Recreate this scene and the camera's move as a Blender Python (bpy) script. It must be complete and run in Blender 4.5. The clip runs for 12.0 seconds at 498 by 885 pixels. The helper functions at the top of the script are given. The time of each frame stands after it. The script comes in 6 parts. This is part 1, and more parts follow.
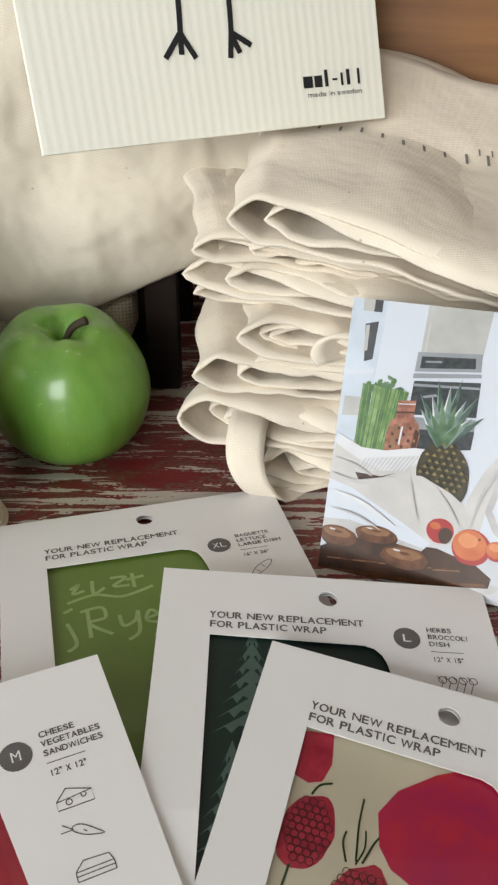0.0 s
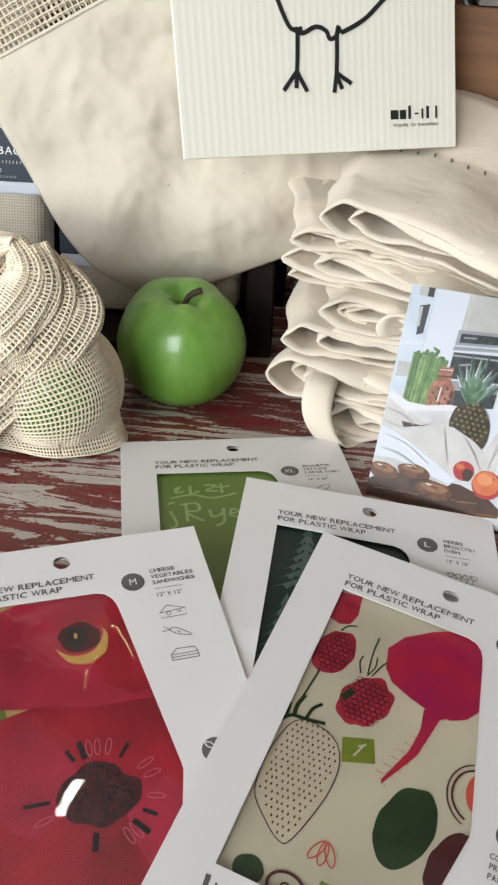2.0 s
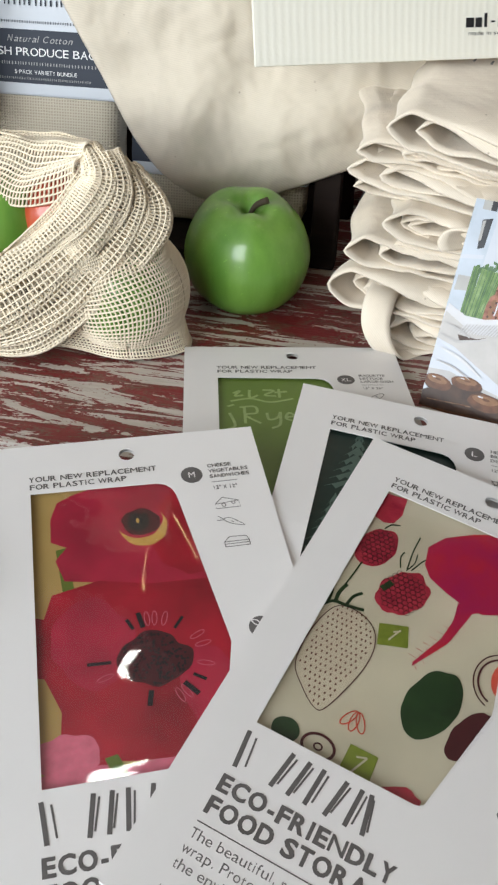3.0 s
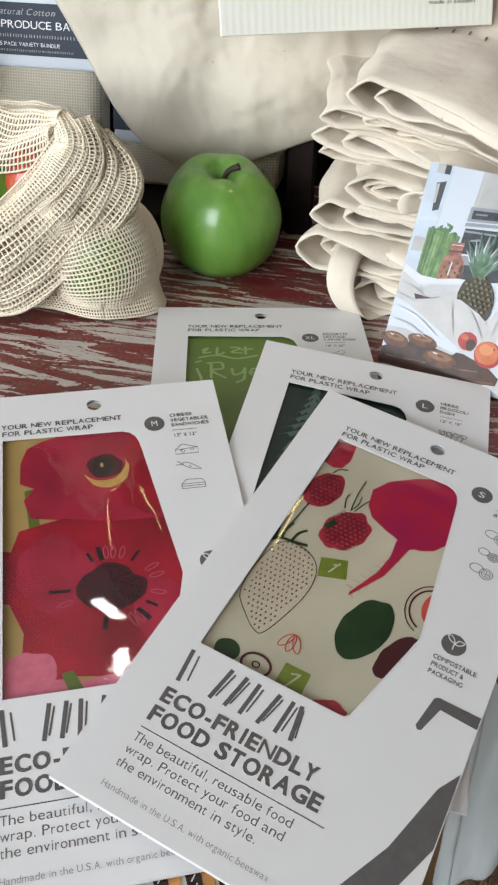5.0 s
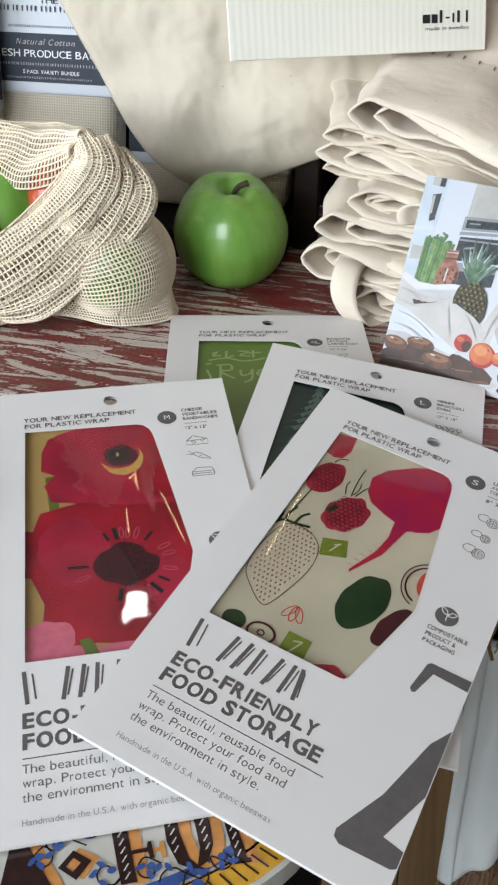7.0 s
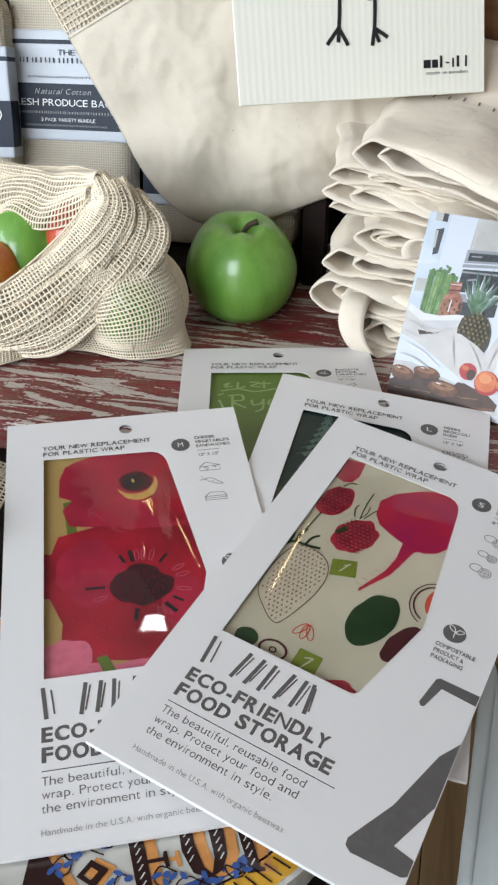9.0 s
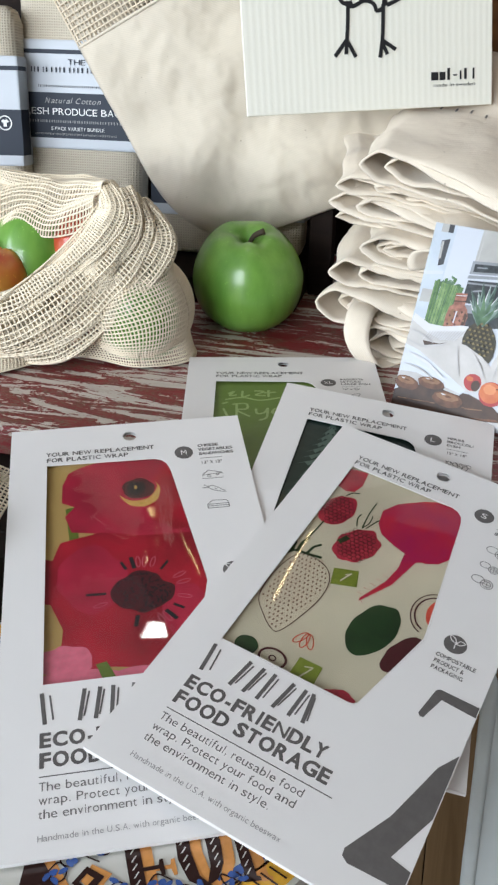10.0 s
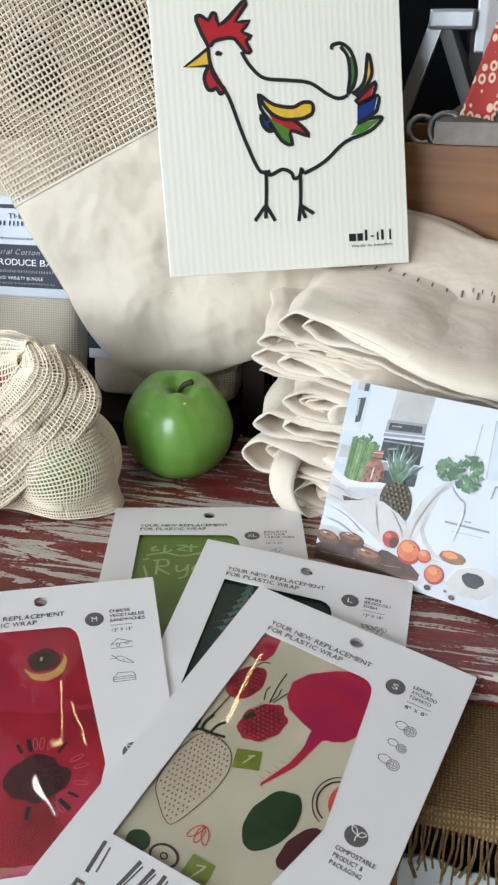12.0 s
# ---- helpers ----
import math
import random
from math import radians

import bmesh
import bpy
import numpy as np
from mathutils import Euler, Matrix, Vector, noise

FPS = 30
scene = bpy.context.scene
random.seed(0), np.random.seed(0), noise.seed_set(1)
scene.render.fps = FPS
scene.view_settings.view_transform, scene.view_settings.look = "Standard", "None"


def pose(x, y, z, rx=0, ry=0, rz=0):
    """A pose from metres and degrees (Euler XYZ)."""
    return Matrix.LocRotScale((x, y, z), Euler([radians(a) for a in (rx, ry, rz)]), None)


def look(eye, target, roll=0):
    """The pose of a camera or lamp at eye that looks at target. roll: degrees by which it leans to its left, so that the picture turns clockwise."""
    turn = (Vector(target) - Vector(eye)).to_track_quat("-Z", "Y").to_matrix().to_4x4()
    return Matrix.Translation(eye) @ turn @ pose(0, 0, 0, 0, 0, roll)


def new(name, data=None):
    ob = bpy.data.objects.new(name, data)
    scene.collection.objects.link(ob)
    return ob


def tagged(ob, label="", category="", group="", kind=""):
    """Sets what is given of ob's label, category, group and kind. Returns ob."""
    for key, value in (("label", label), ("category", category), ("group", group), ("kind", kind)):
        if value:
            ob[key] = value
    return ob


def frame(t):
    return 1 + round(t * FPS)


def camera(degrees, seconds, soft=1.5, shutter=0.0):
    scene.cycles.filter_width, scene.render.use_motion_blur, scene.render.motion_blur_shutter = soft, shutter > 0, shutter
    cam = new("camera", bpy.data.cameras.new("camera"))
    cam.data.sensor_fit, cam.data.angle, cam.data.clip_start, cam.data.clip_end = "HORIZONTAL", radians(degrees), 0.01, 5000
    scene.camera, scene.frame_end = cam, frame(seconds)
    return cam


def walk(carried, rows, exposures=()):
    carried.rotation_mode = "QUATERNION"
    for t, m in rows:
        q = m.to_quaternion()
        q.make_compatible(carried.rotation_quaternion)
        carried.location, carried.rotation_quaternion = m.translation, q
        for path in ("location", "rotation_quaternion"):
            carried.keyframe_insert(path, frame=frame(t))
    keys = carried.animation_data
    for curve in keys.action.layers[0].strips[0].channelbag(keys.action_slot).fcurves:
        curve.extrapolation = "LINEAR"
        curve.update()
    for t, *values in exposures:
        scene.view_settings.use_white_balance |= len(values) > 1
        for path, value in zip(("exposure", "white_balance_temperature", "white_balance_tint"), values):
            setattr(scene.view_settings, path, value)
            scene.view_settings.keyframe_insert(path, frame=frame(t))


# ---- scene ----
cam = camera(31.9, 12.0, soft=2.4)
METRES, EYE, TILT, LEAN, TURN = 0.335, 0.995, -30.0, 0.0, 0.0
ROWS = [
    (0.0, 0.0, 0.0, 0.0, 0.0, 0.0, 0.0),
    (0.5, -0.0225, -0.1132, -0.0313, 1.0, 1.1, -1.25),
    (1.0, -0.0409, -0.21, -0.0808, 2.34, 1.87, -1.86),
    (1.5, -0.0185, -0.2981, -0.1138, 3.23, 2.29, -3.01),
    (2.0, 0.0172, -0.3395, -0.1173, 4.95, 0.61, -5.4),
    (2.5, 0.0358, -0.3899, -0.1292, 7.81, -2.73, -7.04),
    (3.0, 0.0408, -0.4054, -0.1369, 9.33, -5.23, -7.5),
    (3.5, 0.0734, -0.4026, -0.1531, 9.93, -7.32, -7.69),
    (5.5, 0.1544, -0.5128, -0.1698, 10.35, -6.69, -7.3),
    (6.0, 0.1608, -0.5405, -0.1905, 10.31, -6.34, -7.21),
    (6.5, 0.1834, -0.5602, -0.1969, 10.48, -5.66, -7.15),
    (7.0, 0.1811, -0.5681, -0.2116, 11.13, -4.97, -7.31),
    (9.0, 0.1964, -0.6122, -0.2354, 11.97, -2.31, -6.8),
    (9.5, 0.2006, -0.6115, -0.2329, 12.24, -1.88, -7.05),
    (10.0, 0.2052, -0.612, -0.2374, 12.52, -1.71, -7.42),
    (10.5, 0.2065, -0.6308, -0.2271, 12.87, -0.73, -7.9),
    (11.0, 0.2402, -0.641, -0.1762, 13.05, 1.13, -7.95),
    (11.5, 0.2952, -0.6035, -0.1328, 12.32, 3.07, -7.41),
    (12.0, 0.3134, -0.5906, -0.103, 11.42, 4.78, -6.97),
]

walk(cam, [(t, pose(0, 0, EYE, TILT, LEAN, TURN) @ pose(METRES * x, METRES * y, METRES * z, 90 + pitch, roll, yaw)) for t, x, y, z, yaw, pitch, roll in ROWS],
     [(0.0, -0.13, 6720, 8), (2.0, -0.04, 6520, 8), (3.5, -0.05, 6380, 8), (6.5, -0.03, 6220, 8), (12.0, 0.0, 6100, 8)])

# ---- world, daylight ----
world = bpy.data.worlds.new("world")
scene.world = world
world.use_nodes = True
wn = world.node_tree
sky = wn.nodes.new("ShaderNodeTexSky")
sky.sky_type, sky.sun_disc, sky.sun_elevation, sky.sun_rotation = "NISHITA", False, radians(40), radians(200)
wn.links.new(sky.outputs["Color"], wn.nodes["Background"].inputs["Color"])
wn.nodes["Background"].inputs["Strength"].default_value = 0.1


def area(name, eye, target, w, h, power, colour):
    d = bpy.data.lights.new(name, "AREA")
    d.shape, d.size, d.size_y, d.energy, d.color = "RECTANGLE", w, h, power, colour
    ob = new(name, d)
    ob.matrix_world = look(eye, target)
    return ob


area("window_daylight", (-0.7, -1.78, 1.35), (-0.7, 0.0, 1.3), 1.0, 1.2, 42, (0.93, 0.97, 1.0))
area("window_daylight_corner", (-1.85, -1.78, 1.5), (-1.6, 0.0, 1.4), 0.6, 1.2, 27, (0.93, 0.97, 1.0))
area("window_daylight_side", (-2.18, -1.2, 1.6), (0.0, -1.1, 1.5), 1.1, 1.2, 42, (0.88, 0.94, 1.0))

for lamp_x, lamp_y, lamp_w, lamp_c in ((-0.25, 0.45, 2, (1.0, 0.95, 0.88)), (0.75, 0.35, 2.5, (1.0, 0.74, 0.52))):
    area("ceiling_lamp_glow", (lamp_x, lamp_y, 2.66), (lamp_x, lamp_y, 0.0), 0.12, 0.12, lamp_w, lamp_c)

# a slim warm tube lamp high on the back wall, mirrored in the clear film
area("wall_lamp_glow", (-0.06, 0.852, 1.73), (-0.03, 0.0, 1.4), 0.016, 0.25, 0.28, (1.0, 0.70, 0.34))

# ---- materials ----
class Mat:
    """A node material with a principled surface and a few shorthands."""

    def __init__(self, name, rough=0.6, metal=0.0, colour=(0.5, 0.5, 0.5), spec=0.5):
        self.m = bpy.data.materials.new(name)
        self.m.use_nodes = True
        self.n, self.l = self.m.node_tree.nodes, self.m.node_tree.links
        self.p = self.n["Principled BSDF"]
        self.set(Roughness=rough, Metallic=metal)
        self.p.inputs["Base Color"].default_value = (*colour, 1)
        self.p.inputs["Specular IOR Level"].default_value = spec
        self.co = None

    def set(self, **kw):
        for k, v in kw.items():
            self.p.inputs[k.replace("_", " ")].default_value = v
        return self

    def coords(self, scale=(1, 1, 1), rot=(0, 0, 0), kind="Object"):
        t = self.n.new("ShaderNodeTexCoord")
        m = self.n.new("ShaderNodeMapping")
        m.inputs["Scale"].default_value, m.inputs["Rotation"].default_value = scale, rot
        self.l.new(t.outputs[kind], m.inputs["Vector"])
        return m.outputs["Vector"]

    def noise(self, scale, detail=4, rough=0.55, vec=None, distort=0.0):
        t = self.n.new("ShaderNodeTexNoise")
        for k, v in (("Scale", scale), ("Detail", detail), ("Roughness", rough), ("Distortion", distort)):
            t.inputs[k].default_value = v
        self.l.new(vec if vec is not None else self.coords(), t.inputs["Vector"])
        return t.outputs["Fac"]

    def ramp(self, fac, stops, constant=False):
        r = self.n.new("ShaderNodeValToRGB")
        e = r.color_ramp.elements
        while len(e) < len(stops):
            e.new(0.5)
        for k, (pos, c) in zip(e, stops):
            k.position = pos
            k.color = (*c, 1) if len(c) == 3 else c
        if constant:
            r.color_ramp.interpolation = "CONSTANT"
        self.l.new(fac, r.inputs["Fac"])
        return r.outputs["Color"]

    def mix(self, fac, a, b, mode="MIX"):
        x = self.n.new("ShaderNodeMix")
        x.data_type, x.blend_type = "RGBA", mode
        for sock, v in ((x.inputs[0], fac), (x.inputs[6], a), (x.inputs[7], b)):
            if hasattr(v, "links") or hasattr(v, "is_linked"):
                self.l.new(v, sock)
            elif isinstance(v, (int, float)):
                sock.default_value = v
            else:
                sock.default_value = (*v, 1)
        return x.outputs[2]

    def math(self, op, a, b=0.0):
        x = self.n.new("ShaderNodeMath")
        x.operation = op
        for sock, v in zip(x.inputs, (a, b)):
            if isinstance(v, (int, float)):
                sock.default_value = v
            else:
                self.l.new(v, sock)
        return x.outputs[0]

    def colour(self, out):
        self.l.new(out, self.p.inputs["Base Color"])
        return self

    def rough(self, out):
        self.l.new(out, self.p.inputs["Roughness"])
        return self

    def bump(self, height, strength=0.3, dist=0.001):
        b = self.n.new("ShaderNodeBump")
        b.inputs["Strength"].default_value, b.inputs["Distance"].default_value = strength, dist
        self.l.new(height, b.inputs["Height"])
        self.l.new(b.outputs["Normal"], self.p.inputs["Normal"])
        return self


def plain(name, colour, rough=0.6, metal=0.0, var=0.08, scale=60, bump=0.0):
    """Colour with a little uneven tone and grain."""
    m = Mat(name, rough, metal)
    n = m.noise(scale, 5)
    lo, hi = [max(0, c * (1 - var)) for c in colour], [min(1, c * (1 + var)) for c in colour]
    m.colour(m.ramp(n, [(0.3, lo), (0.7, hi)]))
    if bump:
        m.bump(m.noise(scale * 6, 4), bump, 0.0005)
    return m.m


def cotton(name, colour, thread=480, var=0.07, bump=0.14, fleck=True):
    """Unbleached cotton: fine weave, cloudy tone, a few brown seed flecks."""
    m = Mat(name, 0.9, spec=0.2)
    cloud = m.noise(14, 5)
    base = m.ramp(cloud, [(0.3, [c * (1 - var) for c in colour]), (0.7, [c * (1 + var) for c in colour])])
    if fleck:
        v = m.n.new("ShaderNodeTexVoronoi")
        v.inputs["Scale"].default_value = 70
        m.l.new(m.coords(), v.inputs["Vector"])
        spot = m.ramp(v.outputs["Distance"], [(0.0, (1, 1, 1)), (0.07, (0, 0, 0))])
        gate = m.ramp(m.noise(45, 2), [(0.52, (0, 0, 0)), (0.56, (1, 1, 1))])
        base = m.mix(m.mix(1.0, spot, gate, "MULTIPLY"), base, (0.22, 0.15, 0.09))
        v2 = m.n.new("ShaderNodeTexVoronoi")
        v2.inputs["Scale"].default_value = 190
        m.l.new(m.coords(), v2.inputs["Vector"])
        tiny = m.ramp(v2.outputs["Distance"], [(0.0, (0.8, 0.8, 0.8)), (0.09, (0, 0, 0))])
        some = m.ramp(m.noise(120, 2), [(0.55, (0, 0, 0)), (0.60, (1, 1, 1))])
        base = m.mix(m.mix(1.0, tiny, some, "MULTIPLY"), base, (0.36, 0.27, 0.18))
        twill = m.n.new("ShaderNodeTexWave")
        twill.bands_direction = "DIAGONAL"
        for key, val in (("Scale", 330), ("Distortion", 2.0), ("Detail", 2.0), ("Detail Scale", 1.5)):
            twill.inputs[key].default_value = val
        m.l.new(m.coords(), twill.inputs["Vector"])
        thread_tone = m.math("ADD", m.math("MULTIPLY", twill.outputs["Fac"], 0.6), m.math("MULTIPLY", m.noise(260, 4, 0.7), 0.7))
        base = m.mix(m.ramp(thread_tone, [(0.3, (0.22, 0.22, 0.22)), (0.85, (0, 0, 0))]), base, [c * 0.66 for c in colour])
    m.colour(base)
    w1, w2 = (m.n.new("ShaderNodeTexWave") for _ in range(2))
    for w, d in ((w1, "X"), (w2, "Z")):
        w.bands_direction = d
        w.inputs["Scale"].default_value = thread
        w.inputs["Distortion"].default_value = 1.5
        m.l.new(m.coords(), w.inputs["Vector"])
    weave = m.math("ADD", w1.outputs["Fac"], w2.outputs["Fac"])
    crease = m.math("ADD", m.math("MULTIPLY", m.noise(34, 2.5, 0.45, None, 0.25), 8.0), m.math("MULTIPLY", m.noise(14, 2, 0.4, None, 0.6), 16.0))
    m.bump(m.math("ADD", m.math("MULTIPLY", weave, 0.12), crease), bump, 0.0005)
    m.p.inputs["Sheen Weight"].default_value = 0.2
    return m.m


def wood(name, dark, light, axis=0, rough=0.5, scale=1.0, spec=0.5):
    m = Mat(name, rough, spec=spec)
    s = [60 * scale] * 3
    s[axis] = 3.5 * scale
    grain = m.noise(1.0, 8, 0.65, m.coords(tuple(s)), 0.6)
    wide = m.noise(3 * scale, 3)
    m.colour(m.mix(m.math("MULTIPLY", wide, 0.5), m.ramp(grain, [(0.3, dark), (0.7, light)]), dark))
    m.bump(grain, 0.25, 0.001)
    return m.m


def crackle_paint():
    """Dark red milk paint, worn in long streaks along the grain to grey-white undercoat and bare brown wood."""
    m = Mat("worn_red_paint", 0.55)
    vec = m.coords((6.5, 46.0, 46.0), (0, 0, radians(4)))
    warp = m.noise(1.0, 8, 0.62, vec, 2.8)
    fine = m.noise(1.0, 6, 0.6, m.coords((26, 250, 250), (0, 0, radians(3))), 0.8)
    f = m.math("ADD", m.math("ADD", m.math("MULTIPLY", warp, 0.66), m.math("MULTIPLY", m.noise(420, 3), 0.12)), m.math("MULTIPLY", fine, 0.22))
    red = m.mix(m.noise(30, 5), (0.125, 0.012, 0.014), (0.235, 0.024, 0.028))
    grey = m.mix(m.noise(1.0, 6, 0.6, m.coords((30, 220, 220))), (0.31, 0.26, 0.22), (0.62, 0.57, 0.51))
    brown = m.mix(fine, (0.07, 0.04, 0.028), (0.2, 0.13, 0.09))
    mask = m.ramp(f, [(0.519, (0, 0, 0)), (0.530, (1, 1, 1))])
    edge = m.ramp(f, [(0.455, (0, 0, 0)), (0.468, (1, 1, 1)), (0.48, (1, 1, 1)), (0.488, (0, 0, 0))])
    c = m.mix(edge, red, brown)
    m.colour(m.mix(mask, c, grey))
    m.rough(m.ramp(f, [(0.45, (0.42, 0.42, 0.42)), (0.6, (0.75, 0.75, 0.75))]))
    m.bump(m.math("ADD", m.math("MULTIPLY", m.math("GREATER_THAN", f, 0.515), -1.0), m.math("MULTIPLY", fine, 1.2)), 0.5, 0.0009)
    return m.m


def film(ripple):
    """Clear plastic film: see-through, with a glossy face."""
    m = bpy.data.materials.new("clear_film")
    m.use_nodes = True
    n, l = m.node_tree.nodes, m.node_tree.links
    n.remove(n["Principled BSDF"])
    tr, gl, fr, mx = (n.new("ShaderNode" + k) for k in ("BsdfTransparent", "BsdfGlossy", "Fresnel", "MixShader"))
    gl.inputs["Roughness"].default_value = 0.035
    fr.inputs["IOR"].default_value = 1.5
    tc, ns, bp = (n.new("ShaderNode" + k) for k in ("TexCoord", "TexNoise", "Bump"))
    ns.inputs["Scale"].default_value, ns.inputs["Detail"].default_value = 20, 2.0
    bp.inputs["Strength"].default_value, bp.inputs["Distance"].default_value = ripple, 0.004
    l.new(tc.outputs["Object"], ns.inputs["Vector"])
    l.new(ns.outputs["Fac"], bp.inputs["Height"])
    l.new(bp.outputs["Normal"], gl.inputs["Normal"])
    l.new(fr.outputs["Fac"], mx.inputs["Fac"])
    l.new(tr.outputs["BSDF"], mx.inputs[1])
    l.new(gl.outputs["BSDF"], mx.inputs[2])
    l.new(mx.outputs["Shader"], n["Material Output"].inputs["Surface"])
    return m


def ink(name, colour, rough=0.55):
    return plain(name, colour, rough, var=0.12, scale=220)


CARD = plain("white_card", (0.72, 0.70, 0.69), 0.42, var=0.012, scale=25, bump=0.05)
GREY_INK = ink("grey_ink", (0.10, 0.092, 0.09))
MID_INK = ink("mid_grey_ink", (0.17, 0.16, 0.158))
LIGHT_INK = ink("pale_grey_ink", (0.32, 0.31, 0.31))
BLACK_INK = ink("black_ink", (0.012, 0.012, 0.014))
WHITE_INK = ink("white_ink", (0.75, 0.75, 0.75))
NAVY = plain("navy_paper", (0.012, 0.019, 0.036), 0.65, scale=30)
WHITE_PAPER = plain("white_paper", (0.50, 0.53, 0.58), 0.5, var=0.02)
FILM, FILM_TAUT = film(0.2), film(0.015)
CANVAS = cotton("canvas_cotton", (0.755, 0.665, 0.545), bump=0.6)
CANVAS_PALE = cotton("pale_canvas_cotton", (0.65, 0.58, 0.475), bump=0.8)
NET = cotton("net_cotton", (0.80, 0.70, 0.54), fleck=False)
NET_PALE = cotton("net_cotton_pale", (0.70, 0.60, 0.46), fleck=False)
RED_PAINT = crackle_paint()
DARK_WOOD = wood("dark_stained_wood", (0.008, 0.005, 0.004), (0.022, 0.013, 0.010), 0, 0.7, 1.0, 0.15)
CRATE_WOOD = wood("honey_pine", (0.17, 0.064, 0.018), (0.31, 0.14, 0.045), 0, 0.5)
FLOOR_WOOD = wood("oak_floor", (0.15, 0.085, 0.036), (0.36, 0.22, 0.11), 1, 0.5, 0.5)
PLASTER = plain("plaster", (0.33, 0.315, 0.30), 0.9, var=0.05, scale=4, bump=0.1)
BLACK_WALL = Mat("black_cabinet_paint", 0.9, 0.0, (0.004, 0.004, 0.005), 0.08).m
STEEL = plain("brushed_aluminium", (0.36, 0.37, 0.39), 0.42, 1.0, 0.08)


# ---- mesh helpers ----
def to_mesh(bm, name, mat, smooth=False):
    me = bpy.data.meshes.new(name)
    bm.normal_update()
    bm.to_mesh(me)
    bm.free()
    me.materials.append(mat)
    if smooth:
        for f in me.polygons:
            f.use_smooth = True
    return me


def thing(name, m, label, category, group="", kind=""):
    e = new(name)
    e.empty_display_size = 0.02
    e.matrix_world = m
    return tagged(e, label, category, group, kind)


def part(name, bm, mat, parent, label="", smooth=False, m=None):
    ob = new(name, to_mesh(bm, name, mat, smooth) if isinstance(bm, bmesh.types.BMesh) else bm)
    ob.parent = parent
    if m is not None:
        ob.matrix_basis = m
    if label:
        ob["label"] = label
    return ob


def solo(name, bm, mat, label, category, kind="", smooth=False, m=None, group=""):
    ob = new(name, to_mesh(bm, name, mat, smooth))
    if m is not None:
        ob.matrix_world = m
    return tagged(ob, label, category, group, kind)


def box(x0, y0, z0, x1, y1, z1, bevel=0.0, bm=None):
    bm2 = bmesh.new()
    bmesh.ops.create_cube(bm2, size=1.0, matrix=Matrix.LocRotScale(((x0 + x1) / 2, (y0 + y1) / 2, (z0 + z1) / 2), None, (x1 - x0, y1 - y0, z1 - z0)))
    if bevel:
        bmesh.ops.bevel(bm2, geom=bm2.edges[:], offset=bevel, segments=2, affect="EDGES", profile=0.6)
    if bm is None:
        return bm2
    me = bpy.data.meshes.new("tmp")
    bm2.to_mesh(me)
    bm2.free()
    bm.from_mesh(me)
    bpy.data.meshes.remove(me)
    return bm


def plate(outer, holes, z0, z1):
    """A flat plate with openings."""
    bm = bmesh.new()
    loops, edges = [], []
    for loop in (outer, *holes):
        vs = [bm.verts.new((x, y, z1)) for x, y in loop]
        loops.append(vs)
        edges += [bm.edges.new((a, b)) for a, b in zip(vs, vs[1:] + vs[:1])]
    bmesh.ops.triangle_fill(bm, use_beauty=True, edges=edges)
    for f in bm.faces:
        if f.normal.z < 0:
            f.normal_flip()
    if z0 < z1:
        top = bm.faces[:]
        low = {v: bm.verts.new((v.co.x, v.co.y, z0)) for v in bm.verts[:]}
        for f in top:
            bm.faces.new([low[v] for v in reversed(f.verts)])
        for vs in loops:
            for a, b in zip(vs, vs[1:] + vs[:1]):
                bm.faces.new((a, b, low[b], low[a]))
        bmesh.ops.recalc_face_normals(bm, faces=bm.faces[:])
    return bm


def ring(cx, cy, rx, ry=None, n=24, wob=0.0, seed=0, turn=0.0):
    ry = rx if ry is None else ry
    out = []
    for i in range(n):
        a = 2 * math.pi * i / n
        k = 1 + wob * noise.noise((math.cos(a) * 2 + seed, math.sin(a) * 2, seed * 1.7))
        x, y = rx * k * math.cos(a), ry * k * math.sin(a)
        c, s = math.cos(radians(turn)), math.sin(radians(turn))
        out.append((cx + x * c - y * s, cy + x * s + y * c))
    return out


def spline(pts, n=8, closed=False):
    """A smooth line through a few points."""
    P = [Vector(p) for p in pts]
    out, k = [], len(P)
    for i in range(k if closed else k - 1):
        p0, p1, p2, p3 = (P[(i + j) % k] if closed else P[min(max(i + j, 0), k - 1)] for j in (-1, 0, 1, 2))
        for s in range(n):
            t = s / n
            out.append(0.5 * (2 * p1 + (p2 - p0) * t + (2 * p0 - 5 * p1 + 4 * p2 - p3) * t * t + (3 * p1 - p0 - 3 * p2 + p3) * t ** 3))
    if not closed:
        out.append(P[-1])
    return out


def stroke(bm, pts, w, z, closed=False, smooth=8):
    """A flat drawn line of width w."""
    q = spline(pts, smooth, closed) if smooth else [Vector(p) for p in pts]
    k = len(q)
    L, R = [], []
    for i, p in enumerate(q):
        a, b = (q[i - 1], q[(i + 1) % k]) if closed else (q[max(i - 1, 0)], q[min(i + 1, k - 1)])
        d = (b - a)
        d = d.normalized() if d.length > 1e-9 else Vector((1, 0))
        nrm = Vector((-d.y, d.x)) * w / 2
        L.append(bm.verts.new((p.x + nrm.x, p.y + nrm.y, z)))
        R.append(bm.verts.new((p.x - nrm.x, p.y - nrm.y, z)))
    for i in range(k if closed else k - 1):
        j = (i + 1) % k
        bm.faces.new((R[i], R[j], L[j], L[i]))
    return bm


def flat(pts, z, bm=None):
    bm = bm or bmesh.new()
    f = bm.faces.new([bm.verts.new((p[0], p[1], z)) for p in pts])
    bmesh.ops.triangulate(bm, faces=[f])
    for f in bm.faces:
        if f.normal.z < 0:
            f.normal_update()
    return bm


